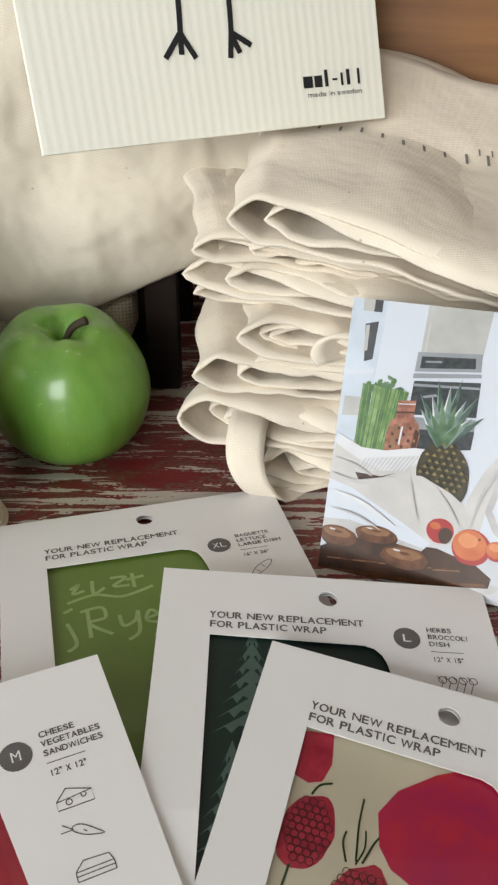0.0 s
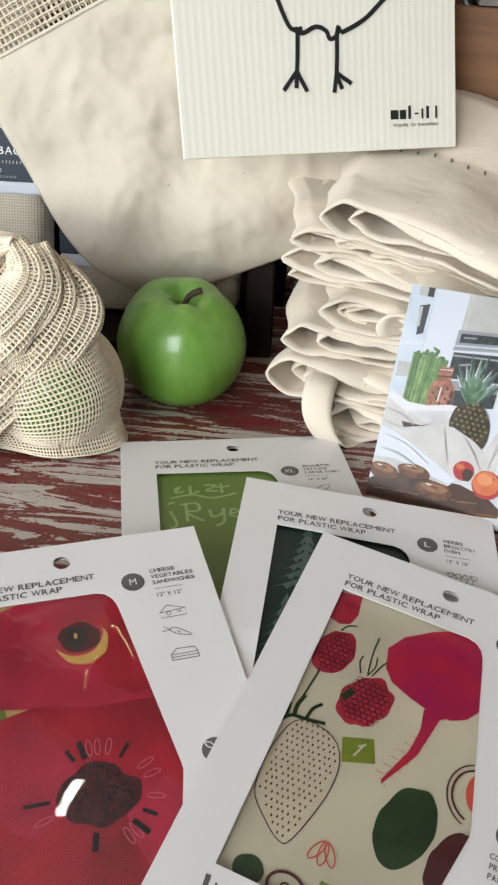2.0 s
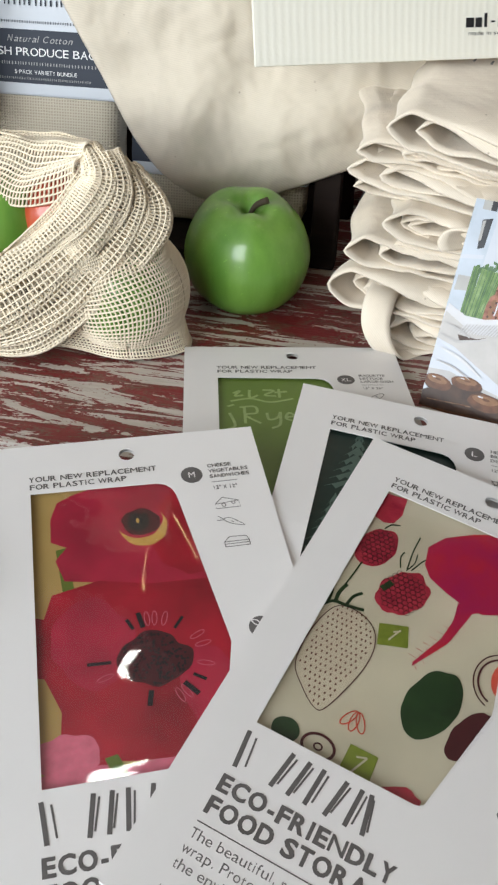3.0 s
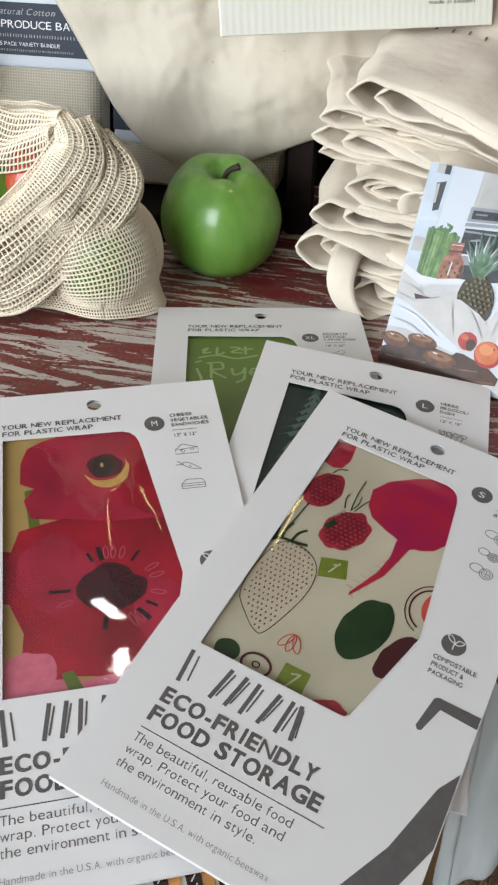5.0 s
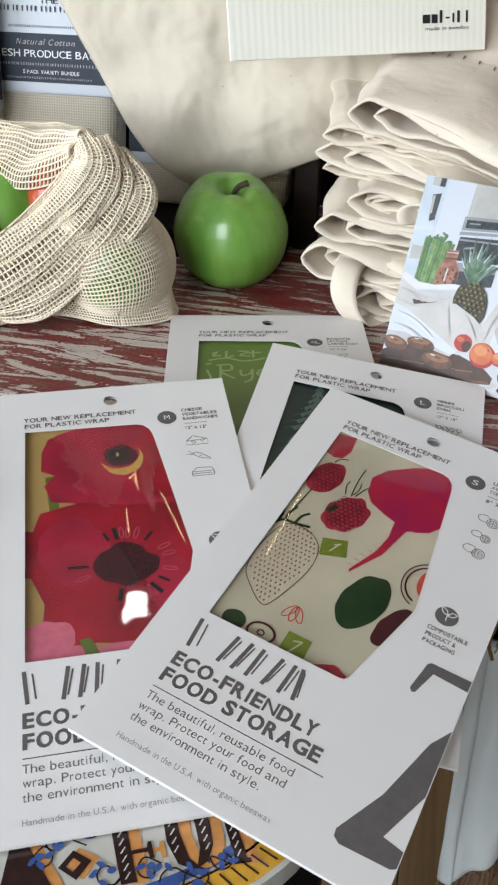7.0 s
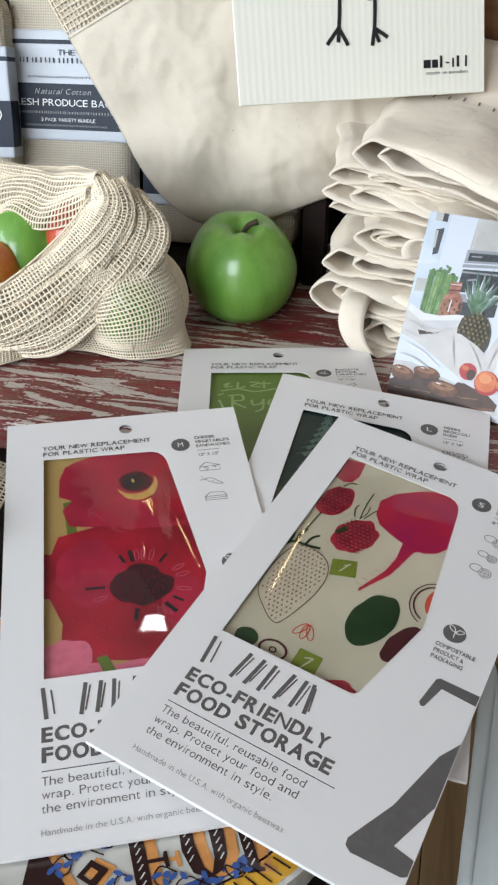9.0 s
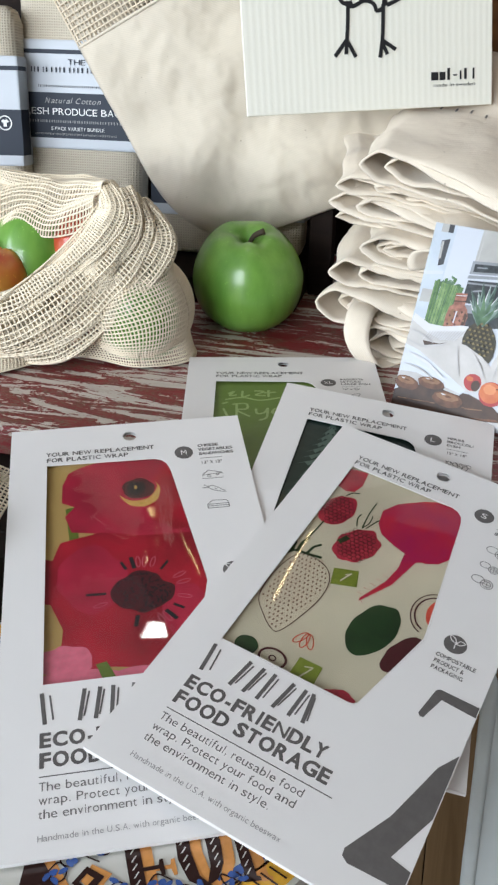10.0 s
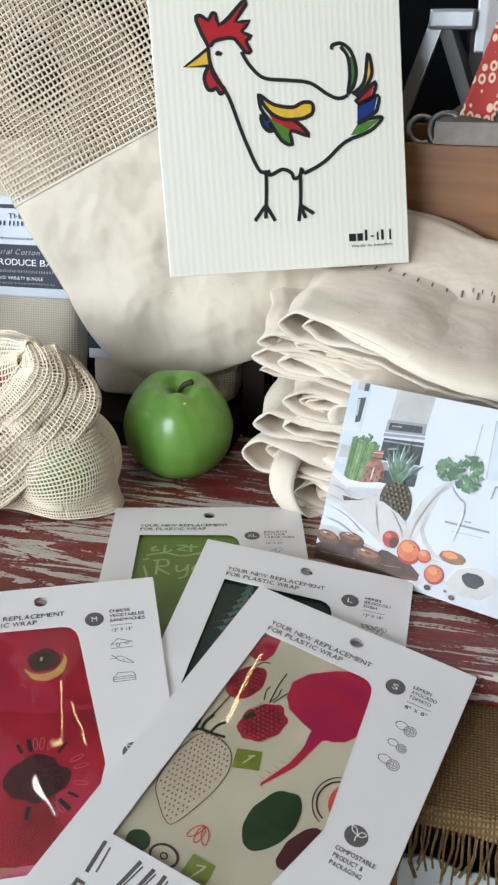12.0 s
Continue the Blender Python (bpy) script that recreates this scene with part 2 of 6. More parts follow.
def tube(pts, r, sides=8, bm=None, taper=None, closed=False):
    """A round cord along points."""
    bm = bm or bmesh.new()
    P = [Vector(p) for p in pts]
    rings, up = [], Vector((0.13, 0.2, 1)).normalized()
    k = len(P)
    for i, p in enumerate(P):
        d = ((P[(i + 1) % k] - P[i - 1]) if closed else (P[min(i + 1, k - 1)] - P[max(i - 1, 0)])).normalized()
        a = d.cross(up)
        a = a.normalized() if a.length > 1e-4 else Vector((1, 0, 0))
        b = d.cross(a)
        rr = r if taper is None else r * taper(i / (k - 1))
        rings.append([bm.verts.new(p + (a * math.cos(t) + b * math.sin(t)) * rr) for t in (2 * math.pi * j / sides for j in range(sides))])
    for i in range(k if closed else k - 1):
        A, B = rings[i], rings[(i + 1) % k]
        for j in range(sides):
            bm.faces.new((A[j], A[(j + 1) % sides], B[(j + 1) % sides], B[j]))
    if not closed:
        bm.faces.new(rings[0][::-1])
        bm.faces.new(rings[-1])
    bmesh.ops.recalc_face_normals(bm, faces=bm.faces[:])
    return bm


def sheet(fn, nu, nv, closed_u=False, bm=None):
    """A grid of quads from fn(u, v), u and v from 0 to 1."""
    bm = bm or bmesh.new()
    cols = nu if closed_u else nu + 1
    g = [[bm.verts.new(fn(i / nu, j / nv)) for j in range(nv + 1)] for i in range(cols)]
    for i in range(nu):
        for j in range(nv):
            a, b = g[i], g[(i + 1) % cols]
            bm.faces.new((a[j], b[j], b[j + 1], a[j + 1]))
    return bm


def thick(ob, t, offset=0.0):
    s = ob.modifiers.new("cloth_thickness", "SOLIDIFY")
    s.thickness, s.offset = t, offset
    return ob


def netting(ob, t):
    w = ob.modifiers.new("threads", "WIREFRAME")
    w.thickness, w.use_even_offset, w.use_boundary = t, False, True
    return ob


WIDE = {c: w for group, w in (("I", .30), ("JEFLZ", .60), ("STYP", .66), ("BRKXV", .71), ("CHNUDA", .78), ("GOQ", .85), ("M", .92), ("W", 1.1),
                              ("ilj.,!", .25), ("ftr", .36), ("szkvxyc", .52), ("abdeghnopqu", .61), ("m", .94), ("w", .83), (" ", .30), ("-", .42), ('"', .38), ("&", .76)) for c in group}
GLYPHS = {}


def glyph(ch, shear, bold):
    """One letter as points and faces, its left edge at 0."""
    key = (ch, shear, bold)
    if key not in GLYPHS:
        c = bpy.data.curves.new("lettering", "FONT")
        c.body, c.resolution_u, c.shear, c.offset = ch, 3, shear, bold
        o = bpy.data.objects.new("lettering", c)
        scene.collection.objects.link(o)
        bpy.context.view_layer.update()
        me = bpy.data.meshes.new_from_object(o.evaluated_get(bpy.context.evaluated_depsgraph_get()))
        bpy.data.objects.remove(o)
        x0 = min((v.co.x for v in me.vertices), default=0)
        x1 = max((v.co.x for v in me.vertices), default=0)
        GLYPHS[key] = ([(v.co.x - x0, v.co.y) for v in me.vertices], [tuple(p.vertices) for p in me.polygons], x1 - x0)
        bpy.data.meshes.remove(me)
    return GLYPHS[key]


def text_mesh(s, x, y, w, h, z, shear=0.0, bold=0.0):
    """Lettering as a mesh in wide, even letters: x, y the lower left corner, w the width and h the height of the capitals."""
    gap = 0.11
    total = sum(WIDE.get(c, 0.62) + gap for c in s) - gap
    k = w / total
    verts, faces, pen = [], [], 0.0
    for ch in s:
        adv = WIDE.get(ch, 0.62)
        if ch != " ":
            pts, polys, gw = glyph(ch, shear, 0.0 if ch in "MNWmw" else bold)
            n = len(verts)
            stretch = adv / gw if ch not in "Iil1!-.,\"" else 1.0
            left = pen + (adv - gw * stretch) / 2
            verts += [(x + (left + px * stretch) * k, y + py * h / 0.69, z) for px, py in pts]
            faces += [tuple(n + i for i in f) for f in polys]
            if bold:
                n = len(verts)
                verts += [(x + (left + px * stretch + 0.03) * k, y + (py + 0.008) * h / 0.69, z + 0.00003) for px, py in pts]
                faces += [tuple(n + i for i in f) for f in polys]
        pen += adv + gap
    me = bpy.data.meshes.new("lettering")
    me.from_pydata(verts, [], faces)
    return me


def lettering(s, x, y, w, h, z, mat, parent, name="lettering", shear=0.0, label="", bold=0.0):
    me = text_mesh(s, x, y, w, h, z, shear, bold)
    me.materials.append(mat)
    return part(name, me, mat, parent, label)


mm = 0.001

# ---- the room ----
solo("floor", box(-2.2, -1.8, -0.06, 1.8, 0.9, -0.012), wood("floor_base", (0.03, 0.02, 0.012), (0.06, 0.04, 0.02)), "dark subfloor under oak boards", "floor", "structure")
solo("wall_back", box(-2.2, 0.9, -0.06, 1.8, 1.0, 2.7), BLACK_WALL, "black painted wall behind the display", "wall", "structure")
solo("wall_right", box(1.8, -1.8, -0.06, 1.9, 1.0, 2.7), PLASTER, "plain light plaster wall", "wall", "structure")
solo("ceiling", box(-2.3, -1.9, 2.7, 1.9, 1.0, 2.78), PLASTER, "plain light plaster ceiling", "ceiling", "structure")


def wall_with_opening(name, along, at, a0, a1, o0, o1, s0, s1):
    bm = bmesh.new()
    for p0, p1, q0, q1 in ((a0, o0, -0.06, 2.7), (o1, a1, -0.06, 2.7), (o0, o1, -0.06, s0), (o0, o1, s1, 2.7)):
        if along == "x":
            box(p0, at - 0.1, q0, p1, at, q1, bm=bm)
        else:
            box(at - 0.1, p0, q0, at, p1, q1, bm=bm)
    return solo(name, bm, PLASTER, "plain light plaster wall with a window opening", "wall", "structure")


wall_with_opening("wall_front_a", "x", -1.8, -2.3, -1.35, -2.15, -1.55, 0.9, 2.1)
wall_with_opening("wall_front_b", "x", -1.8, -1.35, 1.9, -1.2, -0.2, 0.75, 1.95)
wall_with_opening("wall_left", "y", -2.2, -1.8, 1.0, -1.76, -0.64, 1.0, 2.2)
for lx, ly in ((-0.25, 0.45), (0.75, 0.35)):
    lampf = thing("ceiling_lamp", pose(lx, ly, 2.7), "flat square ceiling lamp with a plain rim", "lamp", "ceiling lamps")
    part("rim", plate([(-0.13, -0.13), (0.13, -0.13), (0.13, 0.13), (-0.13, 0.13)], [[(-0.11, -0.11), (0.11, -0.11), (0.11, 0.11), (-0.11, 0.11)]], -0.045, 0.0), PLASTER, lampf)

walll = thing("wall_lamp", pose(-0.06, 0.9, 1.73), "slim upright tube lamp on the black wall", "lamp")
part("backplate", box(-0.03, -0.02, -0.16, 0.03, 0.0, 0.16, 0.004), BLACK_WALL, walll)
for wz in (-0.145, 0.135):
    part("bracket", box(-0.016, -0.06, wz, 0.016, -0.021, wz + 0.01, 0.001), BLACK_WALL, walll)

# ---- the table ----
table = thing("display_table", pose(0, 0, 0), "dark wooden display table with a thin black front edge", "table")
part("tabletop", box(-0.75, 0.15, 0.695, 0.75, 0.86, 0.717, 0.002), DARK_WOOD, table)
part("apron", box(-0.72, 0.19, 0.62, 0.72, 0.215, 0.695), DARK_WOOD, table)
for lx in (-0.70, 0.65):
    for ly in (0.2, 0.78):
        part("leg", box(lx, ly, 0.0, lx + 0.05, ly + 0.05, 0.695, 0.003), DARK_WOOD, table)

red = thing("painted_board", pose(0, 0, 0), "dark red board with worn crackled paint showing grey undercoat", "board")
part("plank", box(-0.7, 0.223, 0.721, 0.7, 0.84, 0.743, 0.0015), RED_PAINT, red)

side = thing("low_stand", pose(0, 0, 0), "small dark wooden stand in front of the table", "stand")
part("top_board", box(-0.36, -0.2, 0.665, 0.05, 0.13, 0.69, 0.003), DARK_WOOD, side)
for lx in (-0.34, 0.0):
    for ly in (-0.18, 0.08):
        part("leg", box(lx, ly, 0.0, lx + 0.03, ly + 0.03, 0.665), DARK_WOOD, side)


# ---- food wrap packets ----
CW, CH = 138.0, 260.0
WINDOW = [(20, 79), (86, 79)] + [(86 + 4 * math.sin(a), 83 - 4 * math.cos(a)) for a in (0.5, 1.0)] + [(101.0, 126.5), (102.0, 130.5), (101.7, 134.5), (92.0, 212), (91.1, 217.5), (89.7, 221.5), (86.9, 224.6), (83, 226), (21, 227)]


def inset(poly, d):
    c = Vector((sum(p[0] for p in poly) / len(poly), sum(p[1] for p in poly) / len(poly)))
    return [tuple(c + (Vector(p) - c) * (1 + d / (Vector(p) - c).length)) for p in poly]


def scaled(poly):
    return [(x * mm, y * mm) for x, y in poly]


T = 2.4 * mm       # thickness of a packet
W_Z = 0.45 * mm    # the wrap inside lies this high


def packet(label, m, letter, foods, size, wrap_mat, du=0.0, dv=0.0, icons=True):
    """A flat card packet, its lower left corner at the origin, with a die-cut window on the wrap inside."""
    win = [(x + du, y + dv) for x, y in WINDOW]
    p = thing("food_wrap_packet", m, label, "packet", "food wrap packets")
    outer, hole = [(0, 0), (CW, 0), (CW, CH), (0, CH)], scaled(ring(70, 248, 4.1, n=20))
    part("card_front", plate(scaled(outer), [scaled(win), hole], T - 0.4 * mm, T), CARD, p)
    part("card_sides", plate(scaled(outer), [scaled([(0.7, 0.7), (CW - 0.7, 0.7), (CW - 0.7, CH - 0.7), (0.7, CH - 0.7)])], 0.31 * mm, T - 0.41 * mm), CARD, p)
    part("card_back", plate(scaled(outer), [scaled(ring(70, 248, 4.1, n=20))], 0, 0.3 * mm), CARD, p)
    part("wrap", plate(scaled([(14 + du, 73 + dv), (112 + du, 73 + dv), (112 + du, 232 + dv), (14 + du, 232 + dv)]), [], 0.32 * mm, W_Z), wrap_mat, p)
    z = T + 0.12 * mm
    text = [("YOUR NEW REPLACEMENT", 20.5, 234.6 + dv * 0.5, 63, 3.3), ("FOR PLASTIC WRAP", 20.8, 229.6 + dv * 0.5, 47.2, 3.3)]
    drop = 11.5 if letter == "XL" else 0.6
    y = 233.6 - drop
    for f in foods:
        text.append((f, 109.6, y, 2.05 * len(f), 2.3))
        y -= 3.7
    text.append((size, 109.8, 218.4 - drop, 12.5, 2.3))
    text += [("ECO-FRIENDLY", 18.8, 47.6, 69.5, 6.6), ("FOOD STORAGE", 18.8, 38.2, 75.5, 6.6)]
    if icons:
        text += [("The beautiful, reusable food", 18.8, 27.9, 69.3, 3.9), ("wrap. Protect your food and", 18.8, 22.1, 68.6, 3.9), ("the environment in style.", 18.8, 16.2, 60.3, 3.9)]
        text += [("COMPOSTABLE", 110.2, 124.6, 19.5, 2.3), ("PRODUCT &", 110.6, 120.6, 14.6, 2.3), ("PACKAGING", 110.6, 116.6, 15.4, 2.3)]
    for s, x, yy, w, h in text:
        lettering(s, x * mm, yy * mm, w * mm, h * mm, z, MID_INK if h == 3.9 else GREY_INK, p, bold=0.03 if h > 5 else 0.0 if h == 3.9 else 0.012)
    if icons:
        lettering("Handmade in the U.S.A. with organic beeswax", 18.5 * mm, 7 * mm, 70.5 * mm, 2.6 * mm, z, LIGHT_INK, p)
    disc = part("size_disc", flat(scaled(ring(100.8, 229.6 - drop, 5.5, n=28)), z), GREY_INK, p)
    lettering(letter, (100.8 - 1.6 * len(letter)) * mm, (227.7 - drop) * mm, 3.2 * len(letter) * mm, 3.9 * mm, z + 0.1 * mm, CARD, disc)
    for pts, w in (([(109.8, 223.4 - drop), (123.0, 223.4 - drop)], 0.35), ([(18.8, 34.2), (99, 34.2)], 0.45)):
        part("rule", stroke(bmesh.new(), scaled(pts), w * mm, z, smooth=0), GREY_INK, p)
    # the maker's mark as plain slanted bars
    for x, w, lean in ((21, 8, -1.5), (36, 4.5, 2.6), (43, 4, 2.6), (50, 5, 1.5), (58, 4, 3.0), (66, 5, 1.2), (73, 3, -2.0)):
        for x0, sw, y0, y1 in ((x, 1.9, 58.5, 74.5), (x + w * 0.45, 0.8, 60.5, 73.0)):
            part("mark_bar", stroke(bmesh.new(), scaled([(x0, y0), (x0 + lean, y1)]), sw * mm, z, smooth=0), GREY_INK, p)
    if icons:
        d2 = part("leaf_disc", flat(scaled(ring(116.4, 135.4, 5.6, n=28)), z), GREY_INK, p)
        bm = bmesh.new()
        for pts in ([(116.6, 132.5), (116.4, 135), (116.8, 137)], [(116.6, 136), (114, 137), (112.8, 139.4), (115.3, 138.8), (116.6, 136)], [(116.8, 135.6), (119, 136), (120.6, 138), (118, 138.2), (116.8, 135.6)]):
            stroke(bm, scaled(pts), 0.5 * mm, z + 0.1 * mm)
        part("leaf", bm, CARD, d2)
        bm = plate(scaled([(114.6, 90.8), (115.8, 89.2), (117.4, 89.6), (121.4, 102.3), (137.6, 101.4), (137.6, 107.4), (119.0, 107.4), (117.4, 106.0)]), [], z, z)
        part("corner_stroke", bm, GREY_INK, p)
        bm = plate(scaled([(137.6, 80), (131.5, 70), (122.5, 40), (111.8, 18.5), (112.2, 15.4), (115, 13.6), (135.5, 14.6), (137.6, 16.0), (137.6, 23), (128.8, 24.6), (137.6, 47.5)]), [], z, z)
        part("corner_band", bm, GREY_INK, p)
    return p


def icon_lines(p, groups):
    z = T + 0.12 * mm
    for pts_list in groups:
        bm = bmesh.new()
        for pts, closed in pts_list:
            stroke(bm, scaled(pts), 0.38 * mm, z, closed, 0 if len(pts) < 8 else 2)
        part("food_icon", bm, GREY_INK, p)


def cheese(x, y):
    return [([(x - 6, y - 1), (x - 6, y - 4), (x + 6, y - 4), (x + 6, y)], True), ([(x - 6, y - 1), (x - 2, y + 3)], False), ([(x - 2, y + 3), (x + 6, y)], False), (ring(x - 2, y - 2, 1, n=8), True), (ring(x + 3, y - 1, 0.8, n=8), True)]


def carrot(x, y):
    return [([(x - 3, y + 2), (x - 1, y + 2.2), (x + 1, y + 1.2), (x + 4, y - 1.4), (x + 6, y - 3.4), (x + 3, y - 2.8), (x, y - 1.8), (x - 2.6, y), (x - 3.2, y + 1)], True), ([(x - 3, y + 1), (x - 7, y + 1)], False), ([(x - 3, y + 1), (x - 6, y + 3.6)], False), ([(x, y), (x + 1, y - 1)], False)]


def slab_icon(x, y):
    return [([(x - 6, y - 3), (x + 6, y - 3)], False), ([(x - 6, y - 1.4), (x + 6, y - 1.4)], False), ([(x - 6, y), (x + 6, y)], False), ([(x - 6, y), (x - 3, y + 3)], False), ([(x - 3, y + 3), (x + 5, y + 2.5)], False), ([(x + 5, y + 2.5), (x + 6, y)], False), ([(x - 6, y), (x - 6, y - 3)], False), ([(x + 6, y), (x + 6, y - 3)], False)]


def round_pair(x, y, r=3.2):
    return [(ring(x + 2.5, y - 0.5, r, n=12), True), (ring(x + 2.5, y - 0.5, r * 0.65, n=10), True), (ring(x - 2.5, y + 1, r * 1.05, r * 0.8, n=12), True), ([(x + 0.8, y - 0.5), (x + 4.2, y - 0.5)], False), ([(x + 2.5, y - 2.2), (x + 2.5, y + 1.2)], False)]


def placed(o, u, n):
    """The pose of a packet whose lower left corner is at o, with its width along u and its face along n."""
    n = Vector(n).normalized()
    u = Vector(u)
    u = (u - n * u.dot(n)).normalized()
    v = n.cross(u)
    m = Matrix((u, v, n)).transposed().to_4x4()
    m.translation = Vector(o) - n * T
    return m


def wax(name, colour, var=0.06):
    m = Mat(name, 0.42, spec=0.3)
    c = m.noise(18, 4)
    m.colour(m.ramp(c, [(0.3, [k * (1 - var) for k in colour]), (0.7, [k * (1 + var) for k in colour])]))
    m.bump(m.math("ADD", m.noise(30, 3), m.math("MULTIPLY", m.noise(9, 4, 0.5, None, 1.2), 2.0)), 0.5, 0.002)
    m.p.inputs["Coat Weight"].default_value = 0.2
    m.p.inputs["Coat Roughness"].default_value = 0.15
    return m.m


def clear_cover(p, bulge, seed, wavy, roll=0.0):
    """The clear film over a packet's window, slightly domed."""
    bm = bmesh.new()
    win = inset(WINDOW, 2.0)
    c = Vector((60, 150))
    n = len(win)
    rings = []
    K = 16
    for k in range(K + 1):
        f = k / K
        row = []
        for x, y in win:
            q = c + (Vector((x, y)) - c) * f
            wave = 0.6 * noise.noise((q.x * 0.05, q.y * 0.05, seed)) + 0.35 * noise.noise(((q.x + q.y * 0.6) * 0.11, (q.y - q.x) * 0.025, seed + 7))
            h = 2.0 + roll * (1 - math.exp(-max(0.0, q.x - 19) / 5.0)) + bulge * (1 - f * f) ** 2 + (4 * (1 - f) * f) ** 2 * wave * wavy
            row.append(bm.verts.new((q.x * mm, q.y * mm, h * mm)))
            if k == 0:
                break
        rings.append(row)
    for i in range(n):
        bm.faces.new((rings[0][0], rings[1][i], rings[1][(i + 1) % n]))
        for k in range(1, K):
            bm.faces.new((rings[k][i], rings[k + 1][i], rings[k + 1][(i + 1) % n], rings[k][(i + 1) % n]))
    ob = part("clear_window", bm, FILM_TAUT if roll else FILM, p, "clear plastic film", True)
    ob.visible_shadow = False
    return ob


S_U, S_N, S_O = (0.9607, -0.2475, -0.1254), (0.0943, -0.1339, 0.9865), (-0.0588, 0.0046, 0.7323)
M_U, M_N, M_O = (0.9111, 0.4121, -0.0058), (0.0781, -0.1589, 0.9842), (-0.0777, -0.0459, 0.7167)

CREAM = wax("cream_beeswax_cotton", (0.53, 0.485, 0.365), 0.13)
SAND = wax("sand_beeswax_cotton", (0.40, 0.28, 0.10))
LEAF_GREEN = wax("green_beeswax_cotton", (0.115, 0.175, 0.032))
DEEP_GREEN = wax("dark_green_beeswax_cotton", (0.008, 0.020, 0.016))


def prints(p, z, shapes):
    """Printed shapes on the wrap, each a little above the one before."""
    for k, (name, mat, poly) in enumerate(shapes):
        part(name, plate(scaled(poly), [], z + k * 0.012 * mm, z + k * 0.012 * mm), mat, p)


def clip_to(poly, win):
    """Keeps a printed shape inside the window's convex outline."""
    out = [Vector(p) for p in poly]
    n = len(win)
    for i in range(n):
        a, b = Vector(win[i]), Vector(win[(i + 1) % n])
        e = b - a
        res = []
        for j, p in enumerate(out):
            q = out[(j + 1) % len(out)]
            dp, dq = e.cross(p - a), e.cross(q - a)
            if dp >= 0:
                res.append(p)
            if dp * dq < 0:
                res.append(p + (q - p) * (dp / (dp - dq)))
        out = res
        if len(out) < 3:
            return []
    clean = []
    for p in out:
        if not clean or (p - clean[-1]).length > 0.05:
            clean.append(p)
    return [tuple(p) for p in clean]


# the green packet marked XL lies flat on the board, the dark green one marked L leans on it
xl = packet("white card packet with a leaf-green patterned wrap in its window", placed((-0.0563, 0.0956, 0.7472), (0.9674, 0.2535, 0.0), (0, 0, 1)), "XL", ("BAGUETTE", "LETTUCE", "LARGE DISH"), '16" X 26"', LEAF_GREEN, 0, -6, False)
lg = packet("white card packet with a dark green patterned wrap in its window", placed((-0.0373, 0.0378, 0.7333), (0.996, 0.0063, -0.0891), (0.0892, -0.1111, 0.9898)), "L", ("HERBS", "BROCCOLI", "DISH"), '12" X 15"', DEEP_GREEN, 0, -2, False)
md = packet("white card packet with a red poppy wrap in its window", placed(M_O, M_U, M_N), "M", ("CHEESE", "VEGETABLES", "SANDWICHES"), '12" X 12"', SAND)
sm = packet("white card packet with a cream fruit-print wrap in its window", placed(S_O, S_U, S_N), "S", ("LEMON", "AVOCADO", "TOMATO"), '8" X 8"', CREAM)
icon_lines(md, [cheese(115.2, 209), carrot(115, 196.5), slab_icon(115.2, 184)])
icon_lines(sm, [round_pair(115.5, 205), round_pair(115.2, 192.5, 2.6), round_pair(115, 181)])
icon_lines(lg, [[([(110 + 3 * i, 203), (112 + 3 * i, 208), (110 + 3 * i, 211)], False) for i in range(5)] + [(ring(112 + 4 * i, 209, 1.6, n=8), True) for i in range(4)]])
icon_lines(xl, [[(ring(116, 197, 7, 2.2, 14, turn=40), True), ([(113, 196), (114.5, 194)], False), ([(116, 199), (117.5, 197)], False)]])
for p, b, s in ((md, 5.5, 1.0), (sm, 0.1, 2.0), (xl, 0.4, 3.0), (lg, 0.4, 4.0)):
    if p is md or p is sm:
        clear_cover(p, b, s, 1.6 if p is md else 0.05, 0.0 if p is md else 1.0)

# poppies
POPPY = plain("poppy_red", (0.33, 0.014, 0.040), 0.4, var=0.28, scale=38)
POPPY_2 = plain("poppy_deep_red", (0.285, 0.007, 0.020), 0.4, var=0.35, scale=34)
MAROON = ink("maroon_print", (0.055, 0.008, 0.012), 0.4)
PINK = ink("pink_print", (0.55, 0.14, 0.20), 0.4)
STEM_G = ink("stem_green_print", (0.10, 0.15, 0.02), 0.4)
YELLOW = ink("ochre_print", (0.52, 0.33, 0.08), 0.4)
win_in = [(15, 74), (111, 74), (111, 231), (15, 231)]


def poppy(cx, cy, rx, ry, seed):
    return ring(cx, cy, rx, ry, 60, 0.17, seed)


